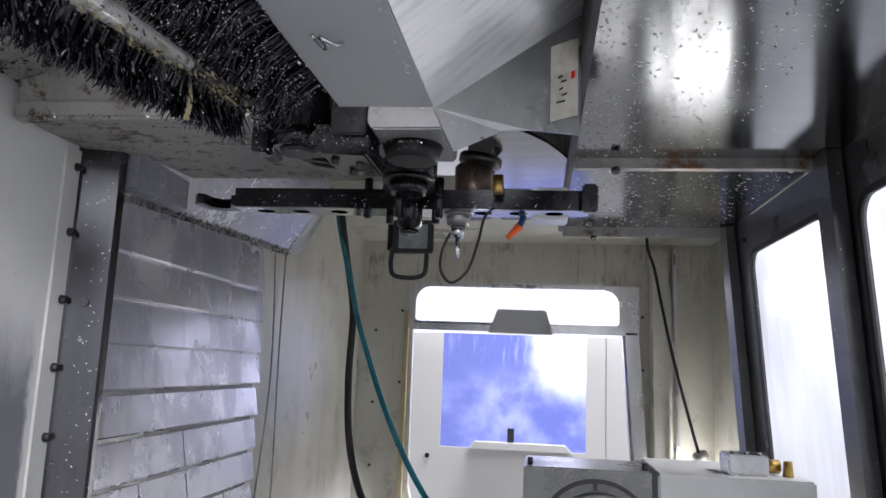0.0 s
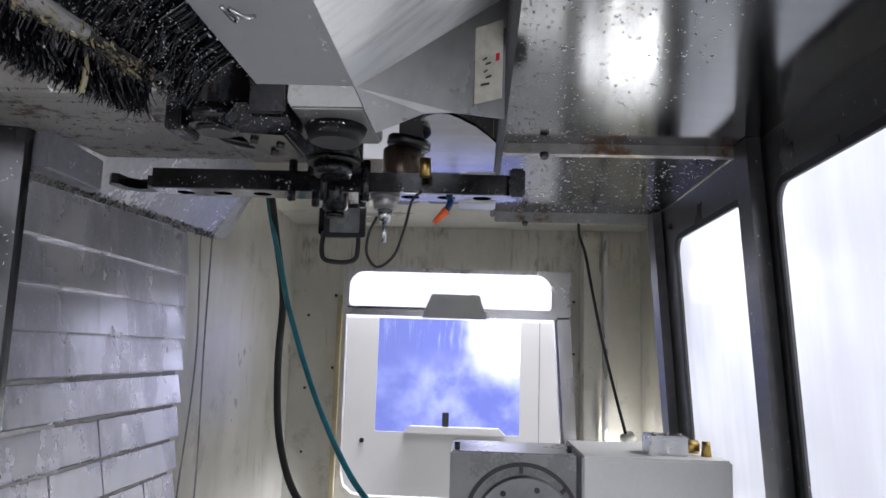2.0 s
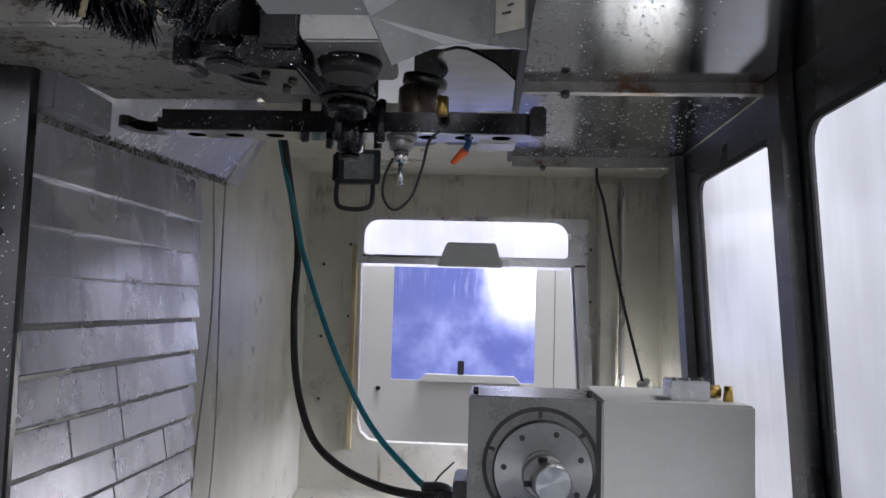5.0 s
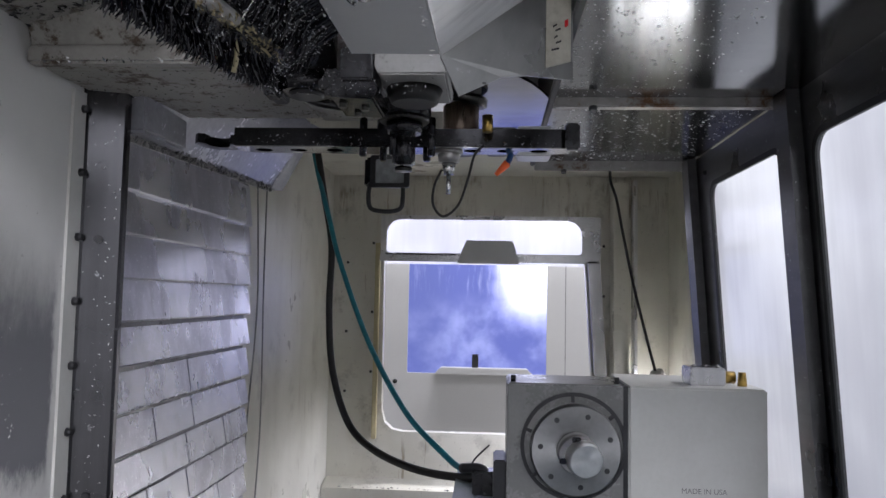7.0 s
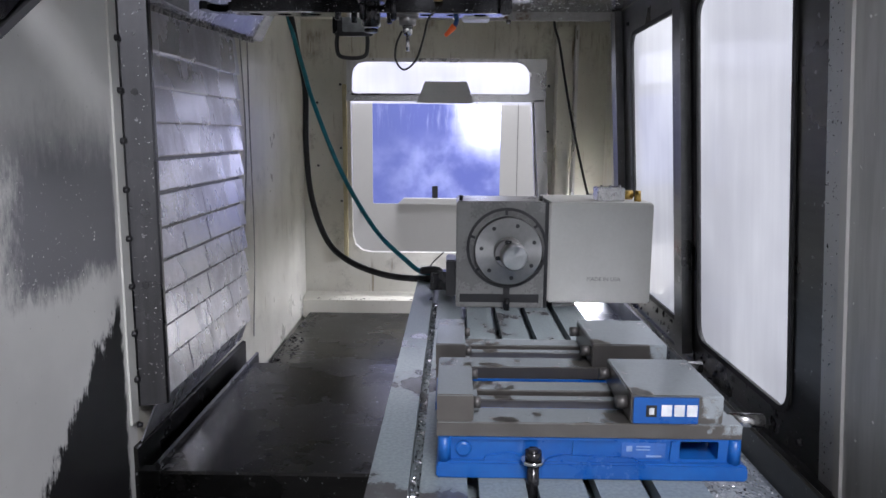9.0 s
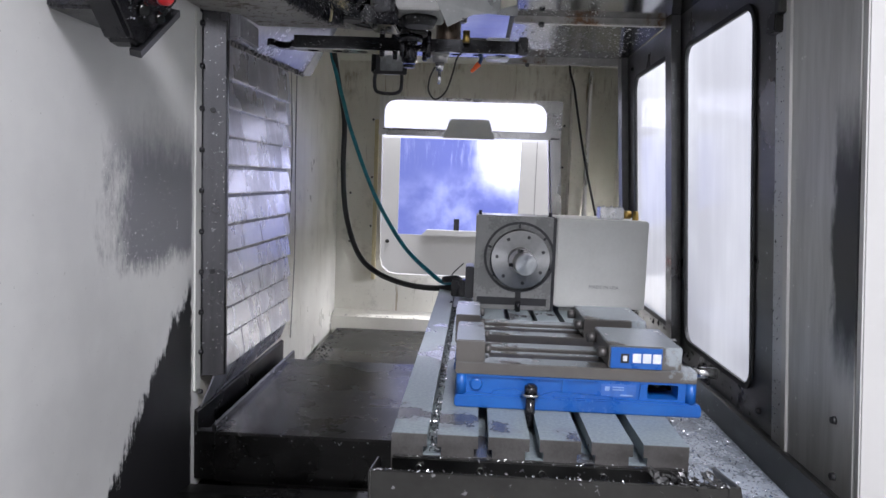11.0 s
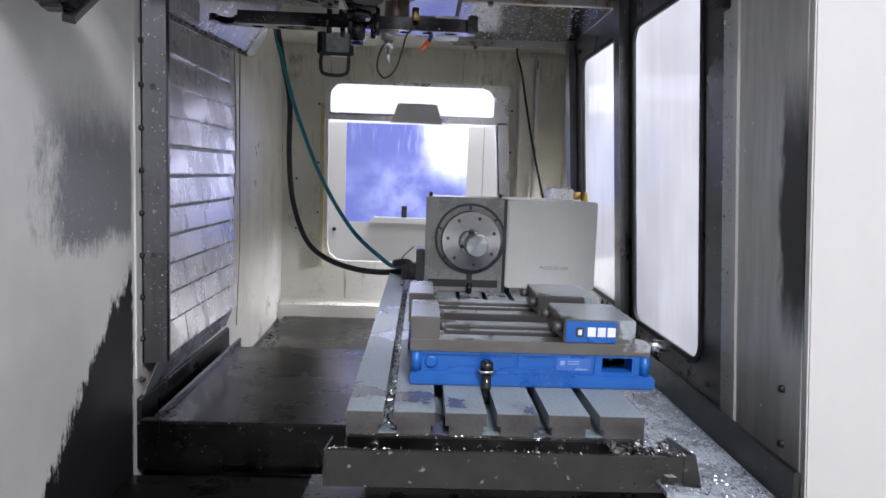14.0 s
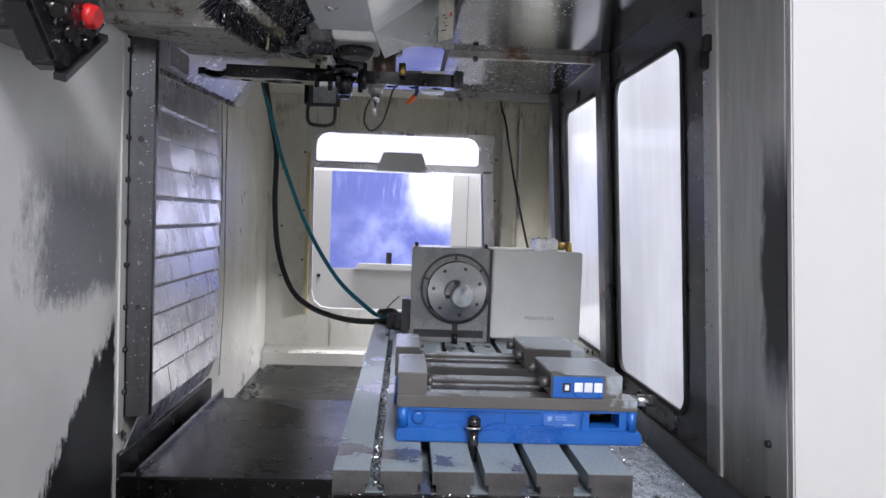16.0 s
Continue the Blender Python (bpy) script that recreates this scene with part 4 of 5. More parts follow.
# ---- lamps and hoses in the chamber ----
flood = thing("flood_lamp", (-0.31, 2.15, 1.82), "black flood lamp, unlit, with a loop handle", "lamp")
part("housing", box(-0.395, -0.235, 2.16, 2.22, 1.828, 1.935, 0.008), "black_wet", flood)
part("bezel", sheet_with_holes(round_rect(-0.372, -0.228, 1.822, 1.94, 0.008, 3), [round_rect(-0.352, -0.248, 1.838, 1.925, 0.006, 3)], lambda u, v, w: (u, 2.148 + w, v), 0.014), "black", flood)
part("glass", box(-0.353, -0.247, 2.1565, 2.1595, 1.836, 1.927), "lens", flood, "dull grey lamp glass")
part("handle", tube([(-0.372, 2.16, 1.84), (-0.376, 2.15, 1.79), (-0.368, 2.15, 1.748), (-0.335, 2.15, 1.736), (-0.285, 2.15, 1.736), (-0.256, 2.15, 1.75), (-0.250, 2.15, 1.79), (-0.252, 2.16, 1.83)], 0.0085, 10, 6), "black", flood)
part("bracket", box(-0.33, -0.29, 2.17, 2.20, 1.935, 2.05), "dark_steel", flood)

corner = thing("corner_lamp", (0.82, 2.86, 1.05), "small bright work lamp hanging on a black cable", "lamp")
part("socket", rod((0.80, 2.85, 1.125), (0.815, 2.855, 1.092), 0.030, 0.034, bevel=0.004), "cream", corner)
part("bulb", rod((0.815, 2.855, 1.092), (0.818, 2.857, 1.060), 0.024, 0.016, bevel=0.006), "lamp", corner, "glowing bulb")
part("cable", tube([(0.597, 2.84, 2.052), (0.60, 2.84, 1.965), (0.625, 2.83, 1.88), (0.655, 2.83, 1.72), (0.70, 2.83, 1.50), (0.755, 2.835, 1.28), (0.798, 2.848, 1.125)], 0.0065, 8, 8), "rubber", corner, "black cable")

solid("coolant_hose", tube([(-0.61, 2.30, 2.02), (-0.575, 2.30, 1.82), (-0.535, 2.28, 1.62), (-0.530, 2.25, 1.38), (-0.500, 2.20, 1.16), (-0.425, 2.12, 0.99), (-0.320, 2.03, 0.915), (-0.16, 1.88, 0.888), (0.0, 1.72, 0.905), (0.09, 1.60, 0.945)], 0.0125, 12, 8), "rubber", "black rubber hose hanging to the table", "hose")
solid("air_hose", tube([(-0.63, 2.32, 2.02), (-0.60, 2.30, 1.90), (-0.535, 2.25, 1.70), (-0.484, 2.20, 1.554), (-0.36, 2.12, 1.274), (-0.205, 1.95, 1.06), (-0.07, 1.82, 0.955), (0.0, 1.74, 0.925), (0.09, 1.60, 0.955)], 0.0095, 12, 8), "teal", "teal air hose hanging to the table", "hose")
solid("thin_wire", tube([(-0.690, 1.86, 1.80), (-0.690, 1.90, 1.40), (-0.692, 1.84, 1.0), (-0.692, 1.80, 0.70)], 0.003, 6), "rotary", "thin grey wire along the column wall", "wire")
solid("thin_wire", tube([(-0.690, 1.96, 1.85), (-0.690, 1.96, 1.45), (-0.692, 1.98, 1.0), (-0.692, 1.93, 0.62)], 0.003, 6), "rotary", "thin grey wire along the column wall", "wire")

switch = thing("tool_probe", (-0.62, 0.25, 1.58), "black angled switch box with a red knob, covered in chips", "switch")
part("housing", prism([(0.035, 1.675), (0.10, 1.749), (0.305, 1.767), (0.351, 1.707), (0.184, 1.581), (0.137, 1.586)], "x", -0.608, -0.552, 0.008), "black_wet", switch)
part("lid", slab([(-0.549, 0.165, 1.572), (-0.549, 0.352, 1.692), (-0.572, 0.352, 1.697), (-0.572, 0.165, 1.577)], 0.014), "black", switch)
part("foot", box(-0.699, -0.603, 0.10, 0.286, 1.637, 1.767, 0.006), "black_wet", switch)
part("knob", rod((-0.556, 0.258, 1.707), (-0.528, 0.253, 1.701), 0.026, 0.022, bevel=0.005), "red", switch, "red knob")
for y, z, r in ((0.12, 1.684, 0.019), (0.174, 1.656, 0.015), (0.249, 1.656, 0.013)):
    part("screw_cap", rod((-0.554, y, z), (-0.541, y - 0.01, z - 0.008), r, r * 0.7, seg=10), "dark_steel", switch)

# ---- table with its tray ----
table = thing("machine_table", (0.24, 0.9, 0.60), "wet iron machine table with five T-slots", "machine table")
TX0, TX1, TL = -0.022, 0.497, 1.87
profile = [(TX0, 0.815), (TX1, 0.815), (TX1, 0.9)]
for c in (0.41, 0.32, 0.23, 0.14, 0.05):
    profile += [(c + 0.009, 0.9), (c + 0.009, 0.878), (c + 0.016, 0.878), (c + 0.016, 0.862), (c - 0.016, 0.862), (c - 0.016, 0.878), (c - 0.009, 0.878), (c - 0.009, 0.9)]
profile.append((TX0, 0.9))
part("bed", prism(profile, "y", 0.0, TL), "table", table)
end = part("end_face", prism([(p[0], p[1] - 0.0005) for p in profile], "y", -0.003, -0.0005), "iron", table, "dark machined end face")
part("saddle", box(0.0, 0.48, 0.15, 1.62, 0.588, 0.815, 0.01), "dark_steel", table)
rail = part("end_rail", box(-0.018, 0.492, -0.018, -0.004, 0.832, 0.862, 0.002), "dark_steel", table)
for i in range(5):
    part("rail_bolt", rod((0.03 + 0.106 * i, -0.018, 0.847), (0.03 + 0.106 * i, -0.026, 0.847), 0.006, seg=8), "chrome", rail)
part("pan", prism([(-0.095, 0.806), (-0.095, 0.866), (-0.092, 0.868), (-0.088, 0.866), (-0.088, 0.812), (-0.020, 0.815), (-0.020, 0.808), (-0.085, 0.806)], "x", -0.045, 0.535), "dark_steel", table, "dark folded chip pan")
part("pan_end", prism([(-0.095, 0.806), (-0.095, 0.866), (0.02, 0.846), (0.06, 0.82), (0.06, 0.806)], "x", -0.0485, -0.0455), "dark_steel", table)
part("gusset", prism([(0.536, 0.868), (0.552, 0.868), (0.592, 0.70), (0.582, 0.70), (0.536, 0.78)], "y", -0.095, -0.085), "dark_steel", table)
part("pan_flank", slab([(0.552, -0.09, 0.868), (0.552, 0.04, 0.85), (0.60, 0.04, 0.70), (0.592, -0.09, 0.70)], 0.004), "dark_steel", table)
part("side_tray", prism([(0.498, 0.822), (0.695, 0.800), (0.695, 0.792), (0.498, 0.814)], "y", -0.13, TL), "tray", table, "wet grey side tray full of chips")
part("tray_lip", prism([(0.694, 0.780), (0.694, 0.862), (0.699, 0.866), (0.704, 0.862), (0.704, 0.780)], "y", -0.14, TL + 0.02), "dark_steel", table, "dark upright tray edge")
part("coolant_film", box(-0.043, 0.533, -0.0875, -0.021, 0.8155, 0.8165), "tray", table)
sludge = prism([(-0.36, 0.44), (-0.30, 0.56), (-0.12, 0.70), (0.02, 0.73), (0.15, 0.72), (0.15, 0.44)], "x", -0.10, 0.58)
solid("sludge_mound", sludge, "mud", "black wet chip sludge under the table end", "sludge")
structure("sludge_bed", box(-0.12, 0.60, -0.37, 0.14, 0.4, 0.44), "dark_steel", "dark bed under the chip heap", "floor")

# ---- vises ----


def vise():
    v = thing("machine_vise", (0.32, 0.27, 0.90), "blue machine vise with ground steel jaws, clamped to the table", "vise", "vises on the table")
    base = part("base", prism([(0.083, 0.9005), (0.566, 0.9005), (0.566, 0.922), (0.560, 0.928), (0.089, 0.928), (0.083, 0.922)], "y", 0.160, 0.365, 0.003), "blue", v)
    part("lug", prism([(0.155, 0.926), (0.225, 0.926), (0.222, 0.932), (0.20, 0.940), (0.16, 0.934)], "y", 0.166, 0.172), "blue", base)
    part("lug", prism([(0.252, 0.926), (0.40, 0.926), (0.39, 0.934), (0.28, 0.938), (0.258, 0.932)], "y", 0.166, 0.172), "blue", base)
    part("body", sheet_with_holes([(0.086, 0.926), (0.556, 0.926), (0.556, 0.966), (0.086, 0.966)], [round_rect(0.462, 0.522, 0.932, 0.961, 0.003, 2)], lambda a, b, w: (a, 0.172 + w, b), 0.045), "blue", v, "blue cast body")
    for x in (0.0955, 0.5465):
        part("corner_column", rod((x, 0.1725, 0.926), (x, 0.1725, 0.9655), 0.0105, 0.0095, seg=16), "blue", v)
    part("web", prism([(0.108, 0.962), (0.365, 0.962), (0.365, 0.9655), (0.108, 0.9655)], "y", 0.1665, 0.1718), "blue", v)
    for x in (0.30, 0.452):
        part("rib", prism([(x - 0.006, 0.928), (x + 0.006, 0.928), (x + 0.004, 0.9615), (x - 0.004, 0.9615)], "y", 0.1680, 0.1718), "blue", v)
    part("body_rear", box(0.086, 0.556, 0.30, 0.355, 0.926, 0.966), "blue", v)
    part("body_left", box(0.086, 0.45, 0.217, 0.30, 0.926, 0.962), "blue", v)
    part("boss", rod((0.125, 0.174, 0.945), (0.125, 0.166, 0.945), 0.014, 0.011, bevel=0.002), "blue", v)
    part("nut", rod((0.475, 0.235, 0.946), (0.515, 0.235, 0.946), 0.014, seg=6), "dark_steel", v)
    part("screw_block", box(0.456, 0.53, 0.25, 0.299, 0.929, 0.962), "black_wet", v)
    name_plate = part("name_plate", box(0.372, 0.440, 0.1712, 0.1722, 0.933, 0.958), "pale_plate", v, "pale blue rating plate")
    part("mark", box(0.379, 0.388, 0.1704, 0.1714, 0.944, 0.953), "worn_print", name_plate)
    for z in (0.951, 0.946):
        part("print", box(0.394, 0.416, 0.1704, 0.1714, z, z + 0.002), "worn_print", name_plate)
    part("print", box(0.410, 0.434, 0.1704, 0.1714, 0.935, 0.938), "worn_print", name_plate)
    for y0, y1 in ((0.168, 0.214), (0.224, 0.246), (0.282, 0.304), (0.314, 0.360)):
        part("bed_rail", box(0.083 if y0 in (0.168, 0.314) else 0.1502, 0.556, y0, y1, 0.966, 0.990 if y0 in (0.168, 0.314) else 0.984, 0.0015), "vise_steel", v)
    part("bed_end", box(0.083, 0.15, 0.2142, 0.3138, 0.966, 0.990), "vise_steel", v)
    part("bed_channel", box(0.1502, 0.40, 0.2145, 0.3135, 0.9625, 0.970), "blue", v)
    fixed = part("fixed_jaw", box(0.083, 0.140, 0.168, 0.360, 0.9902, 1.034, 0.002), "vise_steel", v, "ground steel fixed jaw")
    for y in (0.195, 0.333):
        part("jaw_bolt", rod((0.140, y, 1.012), (0.152, y, 1.012), 0.0095, seg=12, bevel=0.001), "iron", fixed)
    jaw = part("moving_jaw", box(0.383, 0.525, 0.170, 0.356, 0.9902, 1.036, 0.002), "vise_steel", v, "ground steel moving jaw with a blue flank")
    flank = part("blue_flank", box(0.386, 0.486, 0.1662, 0.1698, 0.9915, 1.0335, 0.001), "blue", jaw, "blue flank with a white brand mark")
    part("badge", box(0.405, 0.4215, 0.1650, 0.1661, 1.003, 1.0215, 0.0004), "black", flank)
    part("badge_mark", box(0.4095, 0.417, 0.1642, 0.1651, 1.007, 1.0175), "white_mark", flank)
    for i in range(3):
        part("brand_bar", box(0.4285 + 0.0195 * i, 0.4445 + 0.0195 * i, 0.1650, 0.1661, 1.004, 1.0225, 0.0004), "white_mark", flank)
    for y in (0.195, 0.333):
        part("jaw_bolt", rod((0.383, y, 1.016), (0.365, y, 1.016), 0.0105, seg=12, bevel=0.001), "iron", jaw)
    part("screw_end", rod((0.556, 0.225, 0.977), (0.612, 0.225, 0.975), 0.0115, seg=20, bevel=0.001), "bright", v, "bright screw end")
    clamp = part("clamp_bolt", rod((0.232, 0.150, 0.902), (0.232, 0.150, 0.956), 0.008, seg=12), "black_wet", v, "oily clamp bolt")
    part("clamp_nut", rod((0.232, 0.150, 0.938), (0.232, 0.150, 0.952), 0.014, seg=6), "black_wet", clamp)
    part("washer", rod((0.232, 0.152, 0.933), (0.232, 0.152, 0.938), 0.018, seg=20), "chrome", clamp)
    part("clamp_stud", rod((0.232, 0.146, 0.872), (0.232, 0.148, 0.93), 0.011, 0.009, seg=12), "black_wet", clamp)
    return v


first = vise()
rear = copy_thing(first, Matrix.Translation(Vector((0.32, 0.27, 0.90)) + Vector((-0.008, 0.275, 0.0))))
rear_flank = next(o for o in rear.children_recursive if o.name.startswith("blue_flank"))
for o in (*rear_flank.children, rear_flank):
    bpy.data.objects.remove(o)
tagged(rear, "blue machine vise with plain steel jaws, behind the other vise")

# ---- rotary table ----
rot = thing("rotary_table", (0.40, 1.4, 0.90), "grey rotary table with a cream motor cover", "rotary table")
RY = 1.30
front = part("body", box(0.116, 0.386, RY, RY + 0.20, 0.9005, 1.231, 0.004), "rotary", rot)
part("groove", sheet_with_holes([(0.271 + 0.124 * math.cos(a), 1.088 + 0.124 * math.sin(a)) for a in np.linspace(0, 2 * math.pi, 48, endpoint=False)], [[(0.271 + 0.115 * math.cos(a), 1.088 + 0.115 * math.sin(a)) for a in np.linspace(0, 2 * math.pi, 48, endpoint=False)]], lambda u, v, w: (u, RY - 0.004 + w, v), 0.005), "black", front, "dark ring groove")
part("keyway", box(0.128, 0.372, RY - 0.002, RY + 0.001, 0.918, 0.944), "black", front)
part("keyway_slot", box(0.262, 0.282, RY - 0.003, RY - 0.0005, 0.9005, 0.972), "black", front)
part("stud", rod((0.272, RY - 0.03, 0.9005), (0.272, RY - 0.03, 0.936), 0.009, seg=10), "black_wet", rot)
platter = part("faceplate", rod((0.274, RY - 0.0005, 1.082), (0.274, RY - 0.030, 1.082), 0.104, seg=64, bevel=0.003), "turned", rot, "turned steel faceplate with bolt holes")
for i in range(7):
    a = radians(20 + i * 360 / 7)
    part("bolt_hole", rod((0.274 + 0.082 * math.cos(a), RY - 0.0302, 1.082 + 0.082 * math.sin(a)), (0.274 + 0.082 * math.cos(a), RY - 0.0312, 1.082 + 0.082 * math.sin(a)), 0.0062, seg=12), "black", platter)
for a in (92, 40, 160, 215, -18):
    c, s = math.cos(radians(a)), math.sin(radians(a))
    part("clamp_slot", slab([(0.272 + c * 0.105 - s * 0.004, RY - 0.006, 1.084 + s * 0.105 + c * 0.004), (0.272 + c * 0.105 + s * 0.004, RY - 0.006, 1.084 + s * 0.105 - c * 0.004), (0.272 + c * 0.120 + s * 0.004, RY - 0.006, 1.084 + s * 0.120 - c * 0.004), (0.272 + c * 0.120 - s * 0.004, RY - 0.006, 1.084 + s * 0.120 + c * 0.004)], 0.004), "black", front)
chuck = part("collet", rod((0.274, RY - 0.030, 1.082), (0.274, RY - 0.070, 1.080), 0.044, seg=48, bevel=0.002), "plate", rot, "steel collet closer")
part("work_piece", rod((0.284, RY - 0.060, 1.076), (0.290, RY - 0.092, 1.072), 0.041, 0.038, seg=48, bevel=0.002), "turned_bright", chuck, "bright turned work piece")
for a in (100, 200, -50):
    part("jaw", box(0.276 + 0.036 * math.cos(radians(a)) - 0.010, 0.276 + 0.036 * math.cos(radians(a)) + 0.010, RY - 0.076, RY - 0.069, 1.080 + 0.036 * math.sin(radians(a)) - 0.006, 1.080 + 0.036 * math.sin(radians(a)) + 0.006, 0.002), "black_wet", chuck)
part("joint", box(0.3865, 0.3975, RY + 0.004, RY + 0.20, 0.9005, 1.228), "black", rot)
cover_box = part("motor_cover", box(0.398, 0.715, RY + 0.002, RY + 0.30, 0.918, 1.229, 0.005), "cream", rot, "cream sheet motor cover")
part("cover_foot", box(0.42, 0.49, RY + 0.03, RY + 0.27, 0.9005, 0.919), "rotary", rot)
part("connector_box", box(0.552, 0.636, RY + 0.05, RY + 0.13, 1.229, 1.272, 0.003), "bright", rot, "bright metal connector box")
for x in (0.566, 0.594, 0.622):
    part("connector_screw", rod((x, RY + 0.07, 1.272), (x, RY + 0.07, 1.278), 0.005, seg=8), "chrome", rot)
part("gland", rod((0.637, RY + 0.09, 1.247), (0.668, RY + 0.09, 1.247), 0.015, seg=6), "brass", rot, "brass cable gland")
part("gland", rod((0.680, RY + 0.07, 1.229), (0.680, RY + 0.07, 1.262), 0.012, 0.009, seg=8), "brass", rot, "brass cable gland")
part("plug", rod((0.7155, RY + 0.12, 1.075), (0.734, RY + 0.12, 1.075), 0.022, seg=16, bevel=0.003), "red", rot, "red plug")
part("plug_cap", rod((0.7155, RY + 0.12, 1.02), (0.732, RY + 0.12, 1.02), 0.024, seg=16, bevel=0.003), "black", rot)
part("side_box", box(0.085, 0.1155, RY + 0.02, RY + 0.14, 0.93, 1.045, 0.004), "black", rot)
for x in (0.13, 0.375):
    part("eye_bolt", rod((x, RY + 0.03, 1.231), (x, RY + 0.03, 1.246), 0.006, seg=8), "black", rot)
text = bpy.data.curves.new("lettering", "FONT")
text.body, text.size, text.extrude, text.align_x = "MADE IN USA", 0.017, 0.0004, "CENTER"
holder_ob = new("lettering", text)
bpy.context.view_layer.update()
letters = bpy.data.meshes.new_from_object(holder_ob.evaluated_get(bpy.context.evaluated_depsgraph_get()))
bpy.data.objects.remove(holder_ob)
letters.transform(pose(0.570, RY + 0.0012, 0.988, 90, 0, 0))
letters.materials.clear()
letters.materials.append(M["rotary"])
lettering = new("lettering", letters)
lettering.parent, lettering.matrix_parent_inverse = cover_box, Matrix()
tagged(lettering, "grey printed lettering")

manifold = thing("hose_manifold", (0.06, 1.56, 0.90), "black hose fitting beside the rotary table", "fitting")
part("block", box(0.03, 0.115, 1.545, 1.60, 0.9005, 0.965, 0.004), "black_wet", manifold)
part("elbow", tube([(0.07, 1.57, 0.95), (0.05, 1.575, 0.965), (0.0, 1.62, 0.955)], 0.014, 10, 5), "black", manifold)
part("tie_end", tube([(0.02, 1.60, 0.955), (0.035, 1.60, 0.985), (0.075, 1.60, 1.025)], 0.0025, 6, 4), "black", manifold)

# ---- chips, drops and screws ----
scatter("metal_chips", "chips", "bright metal chips lying in the side tray", "chips", 7500, lambda r: (((x := 0.50 + 0.19 * r.random() ** 1.2), -0.12 + 1.3 * r.random() ** 1.4, 0.8225 - 0.1117 * (x - 0.498)), (r.uniform(-0.4, 0.4), r.uniform(-0.4, 0.4), 1)), 0.0013, 11)
scatter("metal_chips", "chips", "metal chips on the dark sludge", "chips", 1800, lambda r: ((r.uniform(-0.08, 0.56), (y := r.uniform(-0.30, 0.02)), 0.725 - 1.05 * max(0, -0.09 - y) - 0.2 * max(0.0, 0.02 - y)), (r.uniform(-0.4, 0.4), -0.5, 1)), 0.0030, 12)
scatter("coolant_drops", "drops", "drops and chips clinging to the near ceiling", "drops", 900, lambda r: ((0.22 + 0.30 * r.random() ** 1.4, r.uniform(0.35, 1.24), 1.8995), (0, 0, -1)), 0.0015, 13)
scatter("coolant_drops", "drops", "drops clinging to the far ceiling", "drops", 800, lambda r: ((r.uniform(0.23, 0.72), r.uniform(1.28, 2.04), 1.9045), (0, 0, -1)), 0.0024, 14)
scatter("metal_chips", "chips", "chips stuck to the spindle head", "chips", 900, lambda r: ((r.uniform(-0.69, -0.34), 0.682 + 0.03 * r.random(), 1.803 + 0.008 * r.random()), (0, -0.6, -1)), 0.0020, 15)
scatter("metal_chips", "black", "dark chips stuck under the spindle head", "chips", 420, lambda r: ((r.uniform(-0.69, -0.31), r.uniform(0.72, 1.10), 1.805), (0, 0, -1)), 0.0015, 16)
scatter("metal_chips", "chips", "chips caught in the bristles", "chips", 1100, lambda r: ((-0.152 - 0.075 * (t := r.random()), r.uniform(0.05, 0.55), 1.790 - 0.055 * t + r.uniform(-0.008, 0.006)), (r.uniform(-1, 1), r.uniform(-1, 1), -0.5)), 0.0008, 17)
# white flakes put in for the sparkle of light on wet bristles
scatter("coolant_drops", "drops", "white flakes painted as glints in the bristles", "drops", 1700, lambda r: ((-0.152 - 0.08 * (t := r.random()), r.uniform(0.05, 0.55), 1.788 - 0.060 * t + r.uniform(-0.008, 0.004)), (r.uniform(-1, 1), r.uniform(-1, 1), -0.5)), 0.0006, 23)
scatter("metal_chips", "chips", "dirty chips crusted on the short bristles", "chips", 500, lambda r: ((r.uniform(-0.245, -0.205), (y := r.uniform(0.03, 0.5)), 1.70 + 0.08 * y - 0.045 * r.random()), (-0.5, -0.5, -0.6)), 0.0013, 24)
scatter("metal_chips", "rim", "yellowed sludge crust on the clamping strip", "chips", 520, lambda r: ((-0.226 + 0.034 * (y := 0.13 + 0.33 * r.random()) + r.uniform(-0.012, 0.012), y, 1.6985 + 0.085 * y + r.uniform(-0.012, 0.006)), (-0.3, -0.6, -0.7)), 0.0021, 27)
scatter("metal_chips", "mud", "black sludge crumbs on the clamping strip", "chips", 450, lambda r: ((-0.226 + 0.034 * (y := 0.48 * r.random()) + r.uniform(-0.012, 0.012), y, 1.6985 + 0.085 * y + r.uniform(-0.016, 0.006)), (-0.3, -0.6, -0.7)), 0.0026, 28)
scatter("metal_chips", "black", "dark chips on the far ledge", "chips", 90, lambda r: ((r.uniform(-0.69, 0.3), r.uniform(3.11, 3.16), 0.504), (0, -0.3, 1)), 0.006, 25)
scatter("metal_chips", "black", "dark crumbs in the far floor corner", "chips", 220, lambda r: ((-0.69 + 0.08 * r.random() ** 2, r.uniform(1.75, 3.09), 0.431), (0.3, 0, 1)), 0.006, 26)
scatter("metal_chips", "chips", "chips on the way cover plate", "chips", 380, lambda r: ((r.uniform(-0.60, -0.05), r.uniform(0.86, 1.65), 0.586), (0, 0, 1)), 0.0014, 18)
scatter("metal_chips", "chips", "chips on the tool changer", "chips", 260, lambda r: ((r.uniform(-0.47, 0.2), 1.046 + 0.008 * r.random(), r.uniform(1.728, 1.768)), (0, -1, 0)), 0.0011, 19)
scatter("metal_chips", "chips", "chips stuck on the switch box", "chips", 90, lambda r: ((-0.5505, (y := r.uniform(0.10, 0.32)), 1.637 + 0.25 * (y - 0.10) + r.uniform(-0.02, 0.05)), (1, 0, 0)), 0.0035, 20)
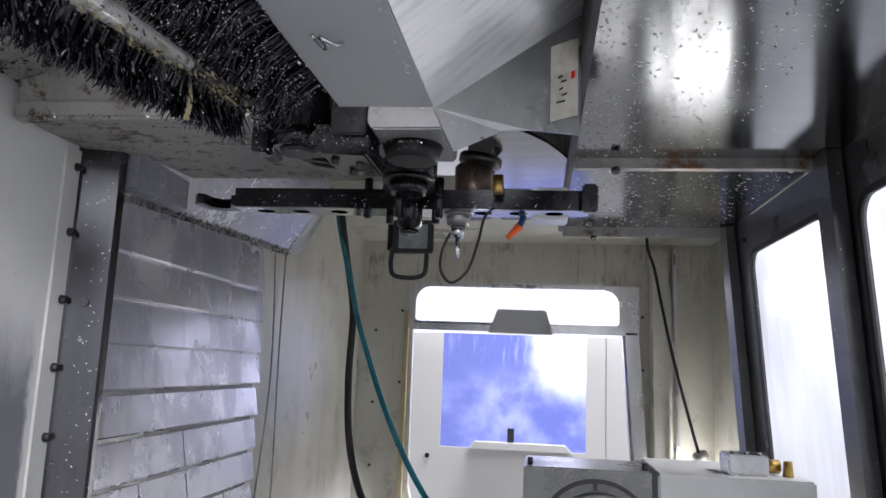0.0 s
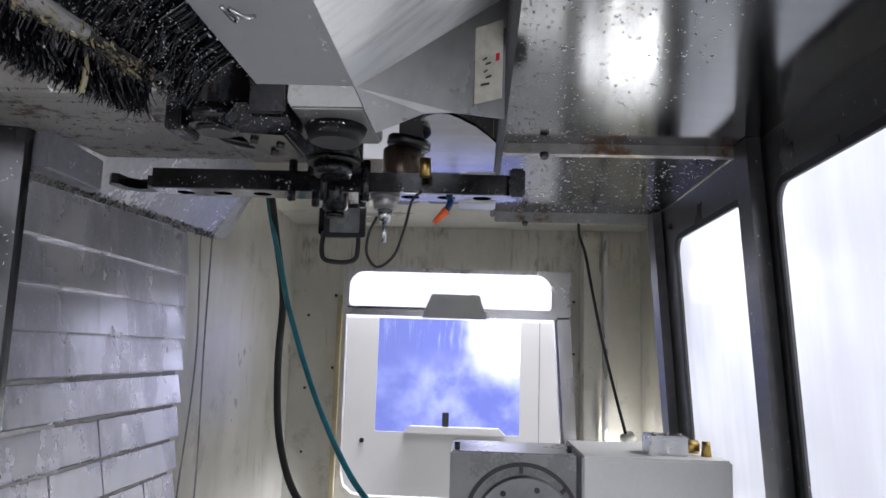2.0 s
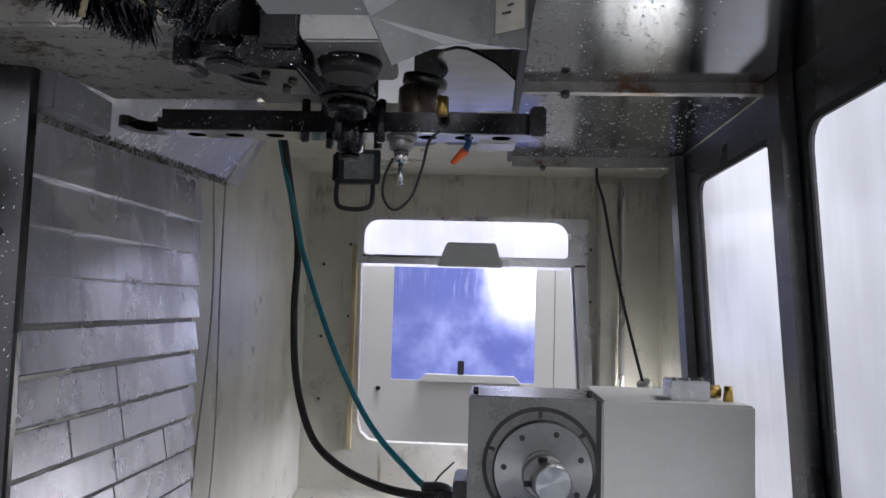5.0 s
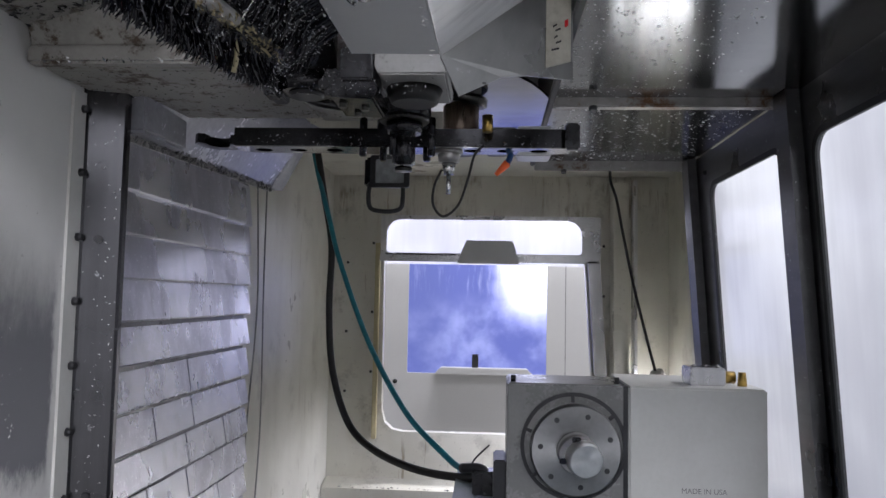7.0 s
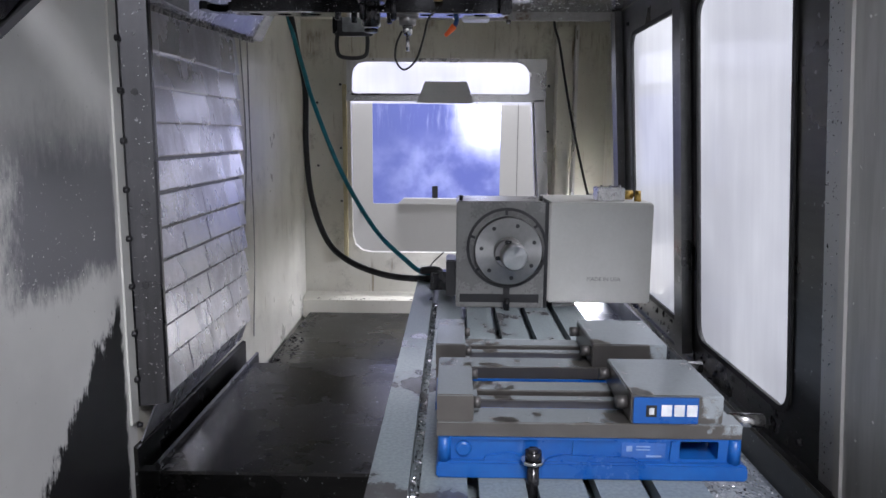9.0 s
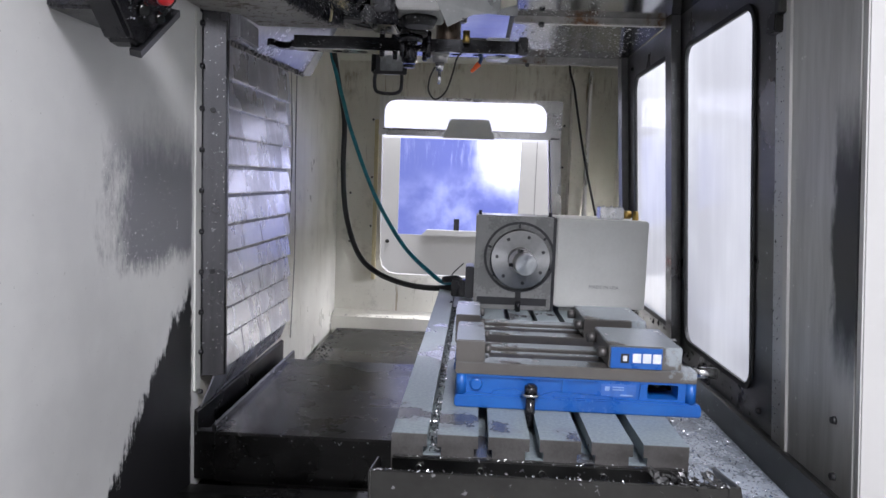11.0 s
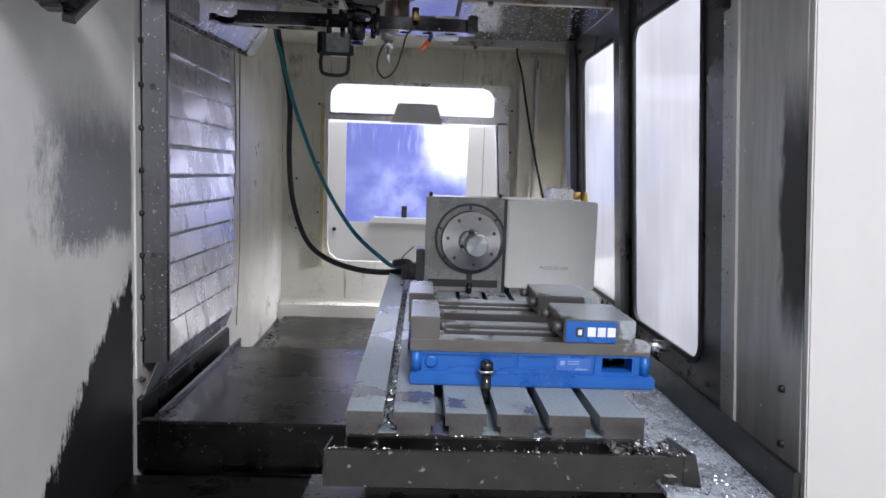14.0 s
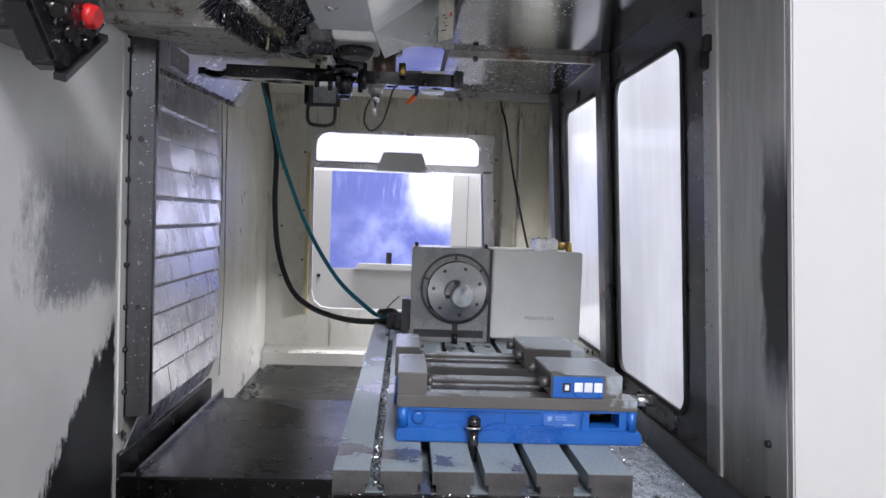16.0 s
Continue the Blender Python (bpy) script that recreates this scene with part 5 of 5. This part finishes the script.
scatter("coolant_drops", "drops", "drops on the guard sheets", "drops", 520, lambda r: (((x := 0.02 + 0.16 * r.random()), 0.6375 + 0.329 * (x + 0.009), 1.775 + 0.85 * x * r.random() + 0.25 * x), (0.31, -0.95, 0)), 0.0009, 21)
scatter("coolant_drops", "drops", "drops on the side channel", "drops", 170, lambda r: ((r.uniform(-0.69, -0.63), 0.866 + 0.02 * r.random(), r.uniform(0.8, 1.75)), (0.3, -1, 0)), 0.0012, 22)


def screw(x, y, z, nx, ny, nz, r=0.008, material="black"):
    bm = rod((x, y, z), (x + nx * 0.01, y + ny * 0.01, z + nz * 0.01), r, r * 0.75, seg=8)
    solid("screw", bm, material, "small dark panel screw", "screw", "panel screws")


for x, y in ((0.305, 1.25),):
    screw(x, y, 1.878, 0, -0.3, -1, 0.011)
screw(0.315, 2.055, 1.872, 0, -0.3, -1, 0.011)
for z in (1.60, 1.25, 0.95):
    screw(-0.66, 3.235, z, 0, -1, 0)
    screw(-0.53, 3.235, z + 0.1, 0, -1, 0)
for z in (1.70, 1.45, 1.2):
    screw(0.63, 3.235, z, 0, -1, 0)
for z in (0.92, 0.81):
    screw(slant(z), 0.13, z, -1, 0, 0, 0.009)
for y in (0.5, 1.25, 1.9):
    screw(slant(1.84), y, 1.84, -1, 0, 0)
    screw(slant(0.82), y, 0.82, -1, 0, 0)
scatter("coolant_drops", "drops", "glittering spatter on the column wall", "drops", 420, lambda r: ((-0.6995, 0.30 + 0.42 * r.random() ** 1.5, 1.10 + 0.34 * r.random() ** 2), (1, 0, 0)), 0.0011, 39)
scatter("metal_chips", "chips", "wet chips caught on the pan edge", "chips", 130, lambda r: ((r.uniform(-0.045, 0.535), r.uniform(-0.0955, -0.087), 0.8675 + 0.003 * r.random()), (r.uniform(-0.5, 0.5), -0.4, 1)), 0.0016, 40)
scatter("metal_chips", "mud", "black chips heaped on the pan corner", "chips", 420, lambda r: (((x := 0.42 + 0.115 * r.random()), r.uniform(-0.0955, -0.03), 0.818 + 0.052 * r.random()), (r.uniform(-0.5, 0.5), -0.4, 1)), 0.0048, 41)
scatter("metal_chips", "chips", "bright chips along the end rail", "chips", 90, lambda r: ((r.uniform(-0.018, 0.492), -0.0195 + 0.015 * r.random(), 0.8625), (r.uniform(-0.5, 0.5), -0.4, 1)), 0.0016, 42)
scatter("metal_chips", "black", "dark scabs on the lower front plate", "chips", 90, lambda r: ((slant(z := r.uniform(0.785, 0.85)) - 0.0005, r.uniform(0.55, 1.9), z), (-1, 0, 0)), 0.0055, 44)
scatter("metal_chips", "mud", "black grime along the rail of the raised door", "chips", 260, lambda r: ((-0.46 + 0.40 * r.random() ** 1.2, 3.192 + 0.010 * r.random(), 1.6405 + 0.006 * r.random() ** 2), (0, -0.5, 1)), 0.0042, 45)
hinge = thing("door_switch", (0.745, 0.41, 1.72), "small steel door switch", "switch")
part("body", box(0.735, 0.760, 0.385, 0.43, 1.69, 1.735, 0.003), "dark_steel", hinge)
part("tab", box(0.732, 0.752, 0.36, 0.385, 1.725, 1.76, 0.002), "dark_steel", hinge)
scatter("metal_chips", "chips", "chips stuck to the galvanised edge strip", "chips", 150, lambda r: ((0.737 + 0.065 * (1.9 - (z := r.uniform(0.8, 1.9))), r.uniform(0.364, 0.419), z), (-1, 0, 0)), 0.0016, 29)
scatter("metal_chips", "black", "dark specks on the galvanised edge strip", "chips", 130, lambda r: ((0.737 + 0.065 * (1.9 - (z := r.uniform(0.8, 1.9))), r.uniform(0.364, 0.419), z), (-1, 0, 0)), 0.0016, 30)
scatter("coolant_drops", "drops", "drops on the stainless jamb", "drops", 60, lambda r: ((0.743 + 0.065 * (1.9 - (z := r.uniform(0.8, 1.7))), r.uniform(0.18, 0.335), z), (-1, 0, 0)), 0.0016, 31)
scatter("metal_chips", "chips", "wet chips packed into the table slot", "chips", 900, lambda r: ((r.uniform(0.036, 0.064), 1.5 * r.random(), 0.863 + 0.014 * r.random()), (r.uniform(-0.5, 0.5), r.uniform(-0.8, 0.2), 1)), 0.0026, 32)
scatter("metal_chips", "chips", "chips under the near head block", "chips", 700, lambda r: (((x := r.uniform(-0.69, -0.41)), r.uniform(0.26, 0.675), 1.859 + 0.235 * (x + 0.698)), (0.2, 0, -1)), 0.0014, 33)
scatter("metal_chips", "mud", "dark sludge under the near head block", "chips", 900, lambda r: (((x := r.uniform(-0.69, -0.41)), r.uniform(0.26, 0.675), 1.859 + 0.235 * (x + 0.698)), (0.2, 0, -1)), 0.0030, 34)
scatter("metal_chips", "chips", "bright chips under the spindle head", "chips", 500, lambda r: ((r.uniform(-0.69, -0.13), r.uniform(0.86, 1.10), 1.810), (0, 0, -1)), 0.0011, 35)
scatter("coolant_drops", "drops", "drops hanging from the guard edges", "drops", 70, lambda r: ((r.choice((-0.017, -0.142)) + r.uniform(-0.004, 0.004), r.uniform(0.05, 0.62), 1.789), (0, 0, -1)), 0.0018, 36)
scatter("metal_chips", "mud", "dark crust on the hood lip", "chips", 500, lambda r: ((-0.634 + 0.016 * (t := r.random()), 0.90 + 0.9 * t, 1.724 + 0.03 * t + r.uniform(-0.004, 0.014)), (1, -0.3, -0.3)), 0.0028, 37)
scatter("metal_chips", "chips", "wet chips on the valve blocks", "chips", 220, lambda r: ((r.uniform(-0.30, -0.02), r.uniform(0.705, 0.715), r.uniform(1.755, 1.80)), (0, -1, -0.2)), 0.0010, 38)
